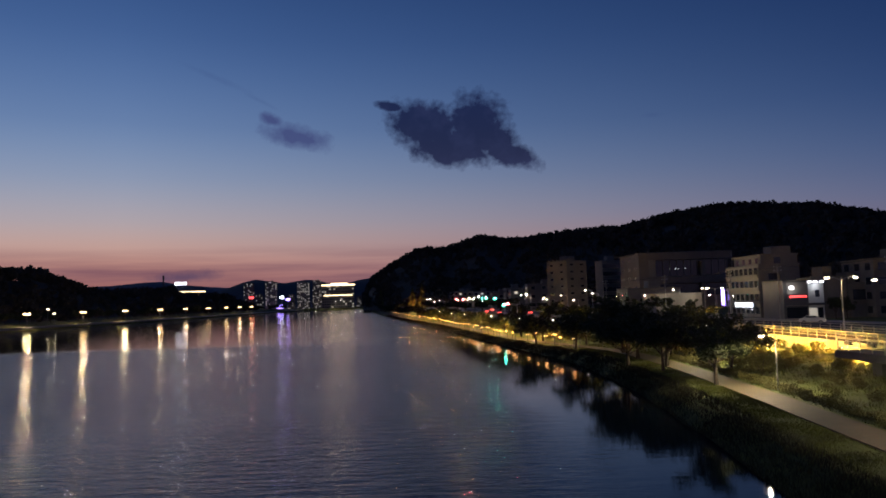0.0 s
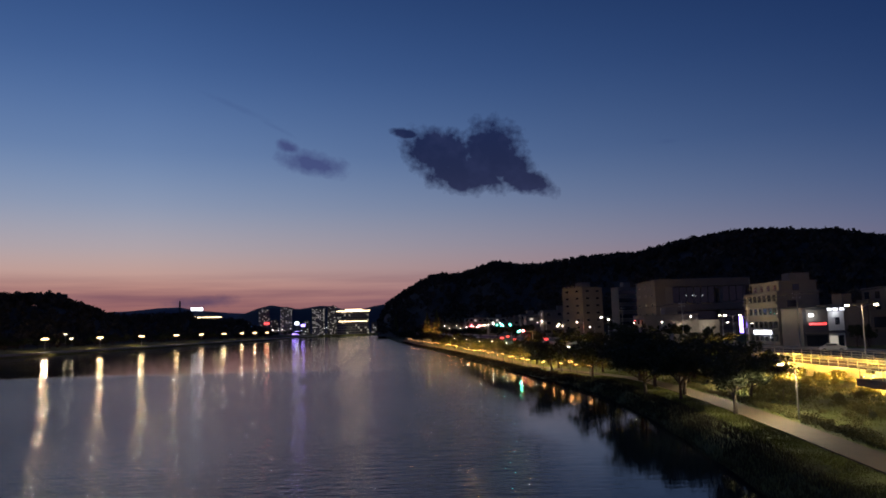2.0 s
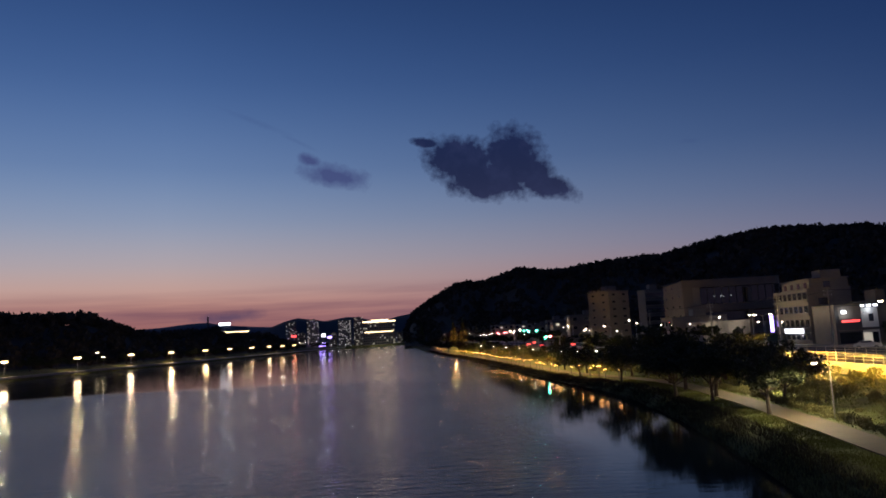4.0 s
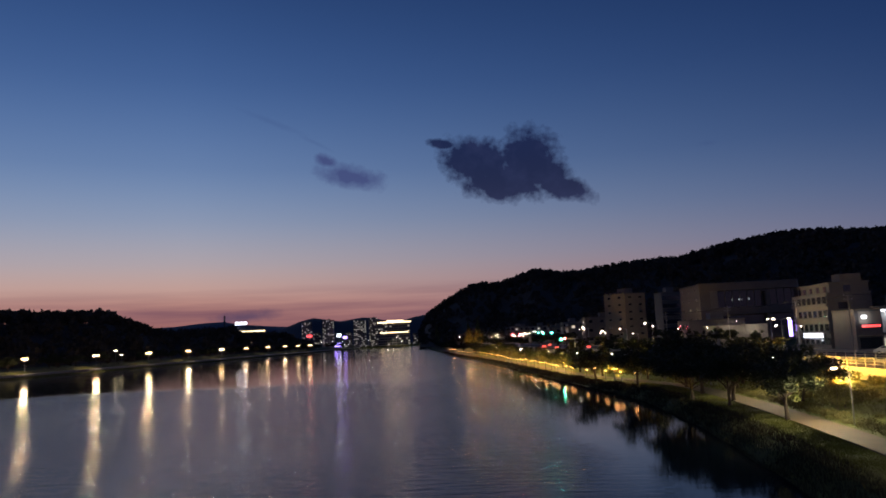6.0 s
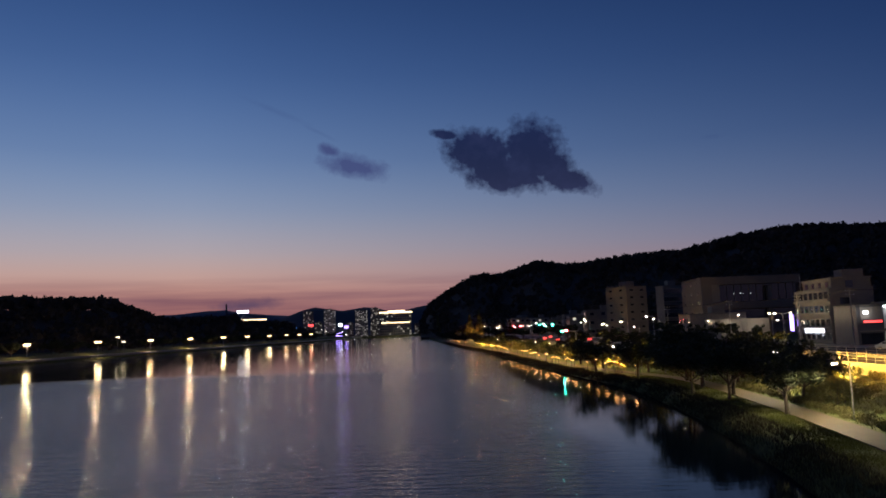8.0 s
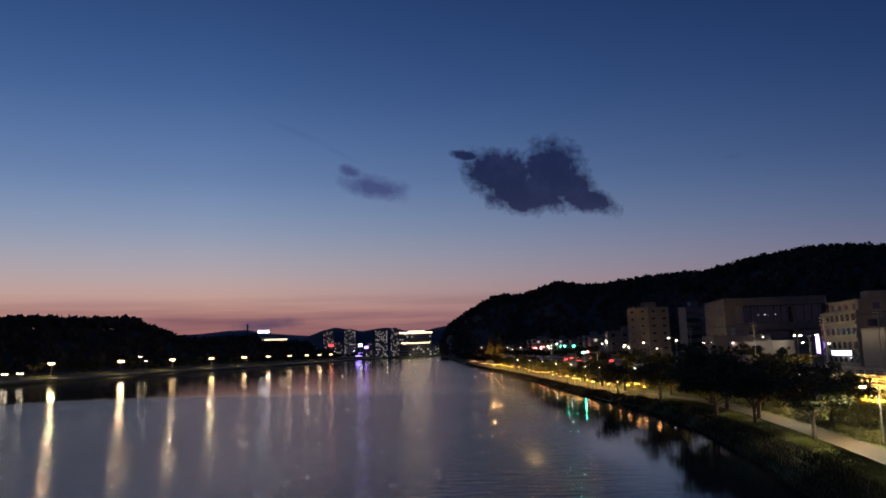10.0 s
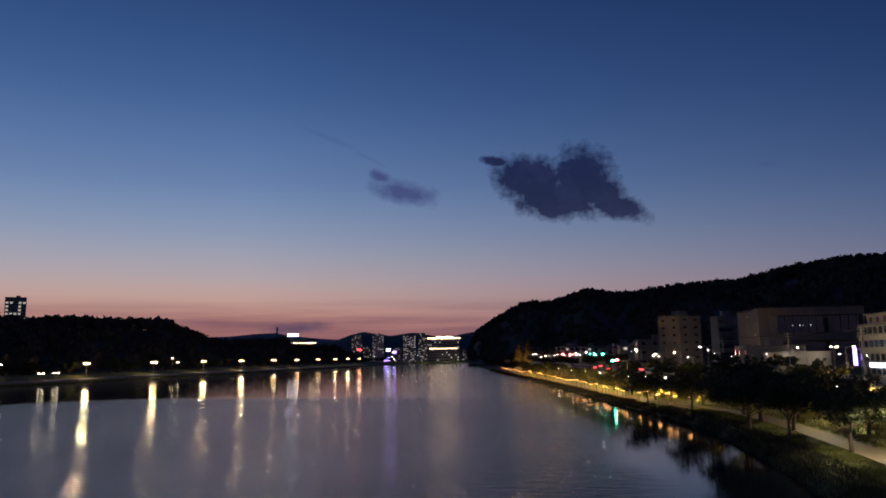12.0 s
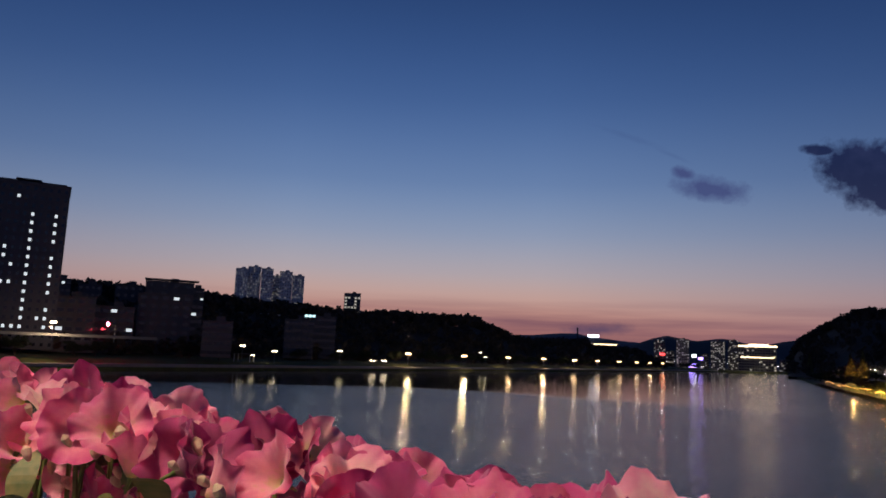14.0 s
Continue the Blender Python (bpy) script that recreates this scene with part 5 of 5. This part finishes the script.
# ---- the bridge underfoot, with its flower trough ----
def petal_mat(name, inner, mid, rim):
    """Petal colour from a yellow-green throat to a pink rim, with fine veins."""
    m = bpy.data.materials.new(name)
    m.use_nodes = True
    N, L = m.node_tree.nodes, m.node_tree.links
    b = N["Principled BSDF"]
    b.inputs["Roughness"].default_value = 0.85
    b.inputs["Sheen Weight"].default_value = 0.4
    tc = N.new("ShaderNodeTexCoord")
    sp = N.new("ShaderNodeSeparateXYZ")
    L.new(tc.outputs["Object"], sp.inputs[0])
    flat = N.new("ShaderNodeCombineXYZ")
    L.new(sp.outputs[0], flat.inputs[0])
    L.new(sp.outputs[1], flat.inputs[1])
    ln = N.new("ShaderNodeVectorMath")
    ln.operation = "LENGTH"
    L.new(flat.outputs[0], ln.inputs[0])
    nz = N.new("ShaderNodeTexNoise")
    nz.inputs["Scale"].default_value, nz.inputs["Detail"].default_value = 120.0, 4
    L.new(tc.outputs["Object"], nz.inputs["Vector"])
    info = N.new("ShaderNodeObjectInfo")
    k1 = N.new("ShaderNodeMath")
    k1.operation = "MULTIPLY_ADD"
    L.new(nz.outputs[0], k1.inputs[0])
    k1.inputs[1].default_value = 0.026
    L.new(ln.outputs["Value"], k1.inputs[2])
    k2 = N.new("ShaderNodeMath")
    k2.operation = "MULTIPLY_ADD"
    L.new(info.outputs["Random"], k2.inputs[0])
    k2.inputs[1].default_value = 0.009
    L.new(k1.outputs[0], k2.inputs[2])
    mr = N.new("ShaderNodeMapRange")
    mr.inputs["From Max"].default_value = 0.066
    L.new(k2.outputs[0], mr.inputs[0])
    rp = N.new("ShaderNodeValToRGB")
    e = rp.color_ramp.elements
    e[0].position, e[0].color = 0.24, (*inner, 1)
    e[1].position, e[1].color = 0.95, (*rim, 1)
    x = e.new(0.50)
    x.color = (*mid, 1)
    x2 = e.new(0.76)
    x2.color = (*[0.35 * p_ + 0.65 * q_ for p_, q_ in zip(mid, rim)], 1)
    L.new(mr.outputs[0], rp.inputs[0])
    L.new(rp.outputs[0], b.inputs["Base Color"])
    tr = N.new("ShaderNodeBsdfTranslucent")
    L.new(rp.outputs[0], tr.inputs[0])
    mx = N.new("ShaderNodeMixShader")
    mx.inputs[0].default_value = 0.38
    L.new(b.outputs[0], mx.inputs[1])
    L.new(tr.outputs[0], mx.inputs[2])
    L.new(mx.outputs[0], N["Material Output"].inputs[0])
    return m


P_PINK = petal_mat("pink_petal", (0.50, 0.44, 0.08), (0.80, 0.28, 0.34), (0.66, 0.06, 0.24))
P_DEEP = petal_mat("magenta_petal", (0.36, 0.26, 0.06), (0.54, 0.09, 0.22), (0.44, 0.025, 0.17))
P_PALE = petal_mat("pale_petal", (0.60, 0.58, 0.18), (0.86, 0.56, 0.50), (0.78, 0.18, 0.36))
M_STEM = mat("flower_stem", (0.16, 0.20, 0.05), 0.6, scale=20)
M_FLEAF = mat("flower_leaf", (0.07, 0.10, 0.03), 0.6, scale=12, second=(0.20, 0.15, 0.05))


def blossom_mesh(seed, radius, material):
    """A ruffled five-lobed trumpet blossom, opening along +z."""
    g = random.Random(seed)
    rings, sides = 8, 60
    ph = [g.uniform(0, math.tau) for _ in range(4)]
    bm = bmesh.new()
    rows = []
    for i in range(rings + 1):
        s = i / rings
        row = []
        for k in range(sides):
            a = k * math.tau / sides
            lobe = 1 - 0.15 * s * s * (1 - abs(math.cos(2.5 * a + ph[0])) ** 0.45) + 0.02 * s * math.sin(4 * a + ph[3])
            r = radius * (0.1 + 0.9 * s ** 0.85) * lobe
            z = radius * (-0.62 * (1 - s) ** 2.2 + 0.1 * s)
            z += radius * s * s * (0.14 * math.sin(5 * a + ph[1]) + 0.13 * math.sin(2 * a + ph[2]) + 0.09 * s * math.sin(9 * a + ph[3]) + 0.06 * s * math.sin(17 * a + ph[0]))
            row.append(bm.verts.new((r * math.cos(a), r * math.sin(a), z)))
        rows.append(row)
    for u, v in zip(rows, rows[1:]):
        for k in range(sides):
            f = bm.faces.new((u[k], u[(k + 1) % sides], v[(k + 1) % sides], v[k]))
            f.smooth = True
    return mesh_of("blossom", bm, material)


def throat_mesh(radius):
    bm = bmesh.new()
    tube(bm, [(0, 0, -radius * 1.0), (0, 0, -radius * 0.75), (0, 0, -radius * 0.55)], [radius * 0.035, radius * 0.05, radius * 0.08], 8)
    return mesh_of("flower_tube", bm, M_STEM)


deck_z = 8.42
bm = box(160, 14, 1.3, (-60, -6.55, deck_z - 0.65), bevel=0.05)
br = new("bridge_deck", mesh_of("bridge_deck", bm, M_CONC))
tagged(br, "concrete road bridge deck over the river", "bridge", kind="structure")
par = new("bridge_railing")
part("handrail", box(160, 0.12, 0.08, (-60, 0.36, 9.42), bevel=0.02), M_STEEL, par)
part("rail", box(160, 0.06, 0.06, (-60, 0.36, 8.9), bevel=0.01), M_STEEL, par)
pm = mesh_of("post", box(0.08, 0.1, 1.0, (0, 0, 0.5), bevel=0.01), M_STEEL)
for i in range(30):
    p = part("post", pm, M_STEEL, par)
    p.location = (-30.2 + i * 2.0, 0.36, deck_z)
tagged(par, "grey steel bridge railing", "railing")

trough = new("flower_trough")
tb = bmesh.new()
box(2.12, 0.30, 0.03, (-1.36, 0.54, 9.46), tb)
for yy in (0.405, 0.675):
    box(2.12, 0.03, 0.24, (-1.36, yy, 9.57), tb)
for xx in (-2.405, -0.315):
    box(0.03, 0.24, 0.24, (xx, 0.54, 9.57), tb)
part("trough", tb, M_WALL_DARK, trough)
part("soil", box(2.06, 0.235, 0.16, (-1.36, 0.54, 9.57)), M_SOIL, trough)
g = np.random.default_rng(12)


def crest(x):
    """Height of the top blossoms along the trough."""
    return lerp_table([(-2.4, 9.95), (-1.4, 9.96), (-1.13, 9.957), (-1.05, 9.963), (-0.97, 9.954), (-0.89, 9.938), (-0.82, 9.948), (-0.77, 9.926), (-0.71, 9.938), (-0.65, 9.916), (-0.61, 9.905), (-0.575, 9.915), (-0.54, 9.886), (-0.51, 9.886), (-0.467, 9.895), (-0.43, 9.887), (-0.36, 9.893), (-0.29, 9.912), (-0.26, 9.88)], x)


def plant(data, z_axis, at, turn):
    q = Vector(z_axis).to_track_quat("Z", "Y").to_matrix().to_4x4()
    return Matrix.Translation(at) @ q @ Matrix.Rotation(turn, 4, "Z")


kinds = [blossom_mesh(1, 0.040, P_PINK), blossom_mesh(2, 0.036, P_PINK), blossom_mesh(3, 0.038, P_DEEP), blossom_mesh(4, 0.034, P_DEEP), blossom_mesh(5, 0.038, P_PALE)]
tube_me = throat_mesh(0.04)
for i in range(340):
    y = 0.45 + 0.18 * g.random()
    x = -0.31 - (y - 0.45) * 0.6 - (0.22 * g.random() if i % 5 == 0 else 2.0 * g.random() ** 1.2)
    low = 0.0 if g.random() < 0.4 else g.uniform(0.03, 0.16)
    z = crest(x) - 0.034 - low + g.normal() * 0.005 - abs(y - 0.5) * 0.1
    aim = Vector((g.normal() * 0.6 + 0.15, -0.55 + g.normal() * 0.6, 0.55 + g.normal() * 0.3))
    pick = int(g.choice([0, 0, 1, 1, 2, 2, 3, 4]))
    b = part("blossom", kinds[pick], None, trough)
    b.matrix_basis = plant(None, aim, (x, y, z), g.uniform(0, math.tau))
    t_ = part("flower_tube", tube_me, None, b)
for x, y, z, pick, ax in ((-0.29, 0.475, 9.895, 4, 0.3), (-0.33, 0.46, 9.880, 2, -0.2), (-0.31, 0.52, 9.872, 0, 0.4), (-0.37, 0.47, 9.876, 3, 0.1), (-0.365, 0.53, 9.880, 2, -0.3), (-0.42, 0.48, 9.880, 0, 0.2), (-0.275, 0.50, 9.862, 1, 0.5), (-0.45, 0.50, 9.884, 3, 0.0), (-0.48, 0.47, 9.880, 2, 0.3)):
    b = part("blossom", kinds[pick], None, trough)
    b.matrix_basis = plant(None, (ax, -0.5, 0.75), (x, y, z), x * 40)
    part("flower_tube", tube_me, None, b)
lf = bmesh.new()
for k in range(9):
    s = k / 8
    w = 0.016 * math.sin(math.pi * min(1, s * 0.96 + 0.04)) ** 0.8
    lf.verts.new((-w, s * 0.07, 0.012 * math.sin(s * 3)))
    lf.verts.new((w, s * 0.07, 0.012 * math.sin(s * 3)))
lf.verts.ensure_lookup_table()
for k in range(8):
    lf.faces.new((lf.verts[2 * k], lf.verts[2 * k + 1], lf.verts[2 * k + 3], lf.verts[2 * k + 2]))
lf = mesh_of("leaf", lf, M_FLEAF)
for i in range(110):
    x = -0.34 - 1.75 * g.random()
    o = part("leaf", lf, None, trough)
    o.matrix_basis = plant(None, (g.normal() * 0.6, g.normal() * 0.6, 1), (x, g.uniform(0.40, 0.66), crest(x) - g.uniform(0.09, 0.24)), g.uniform(0, math.tau))
for i in range(60):
    x = -0.34 - 1.7 * g.random()
    bm = bmesh.new()
    x1, y1 = x + g.normal() * 0.03, 0.54 + g.normal() * 0.05
    tube(bm, [(x, 0.54, 9.62), ((x + x1) / 2 + 0.01, y1, 9.75), (x1, y1, crest(x) - 0.07)], [0.004, 0.0035, 0.0025], 5)
    part("stem", bm, M_STEM, trough)
bud_me = bmesh.new()
tube(bud_me, [(0, 0, 0), (0, 0, 0.008), (0, 0, 0.018), (0, 0, 0.024)], [0.002, 0.006, 0.007, 0.002], 10)
bud_me = mesh_of("bud", bud_me, mat("cream_bud", (0.62, 0.48, 0.30), 0.6, scale=60, second=(0.55, 0.22, 0.22)))
for i in range(60):
    x = -0.36 - 1.0 * g.random()
    o = part("bud", bud_me, None, trough)
    o.matrix_basis = plant(None, (g.normal() * 0.5, -0.5 + g.normal() * 0.4, 1), (x, g.uniform(0.41, 0.5), crest(x) - g.uniform(0.03, 0.13)), g.uniform(0, math.tau)) @ Matrix.Scale(g.uniform(0.45, 0.8), 4)
tagged(trough, "trough of pink ruffled petunias hung on the bridge railing", "flower trough")

# bridge lamp over the pavement, behind the camera
bl = street_lamp(7.2, (1,), lamp_mat("bridge_lamp_lens", (1.0, 0.78, 0.5), 60.0), name="bridge_lamp")
bl.matrix_basis = pose(-1.6, -3.6, deck_z, 0, 0, 90)
tagged(bl, "lit street lamp on the bridge pavement", "street lamp")
ld = bpy.data.lights.new("bridge_lamp_light", "AREA")
ld.energy, ld.color, ld.size = 520, (1.0, 0.84, 0.63), 0.6
lo = new("bridge_lamp_light", ld)
lo.matrix_basis = look((-1.6, -1.7, 15.4), (-0.9, 0.5, 9.8))
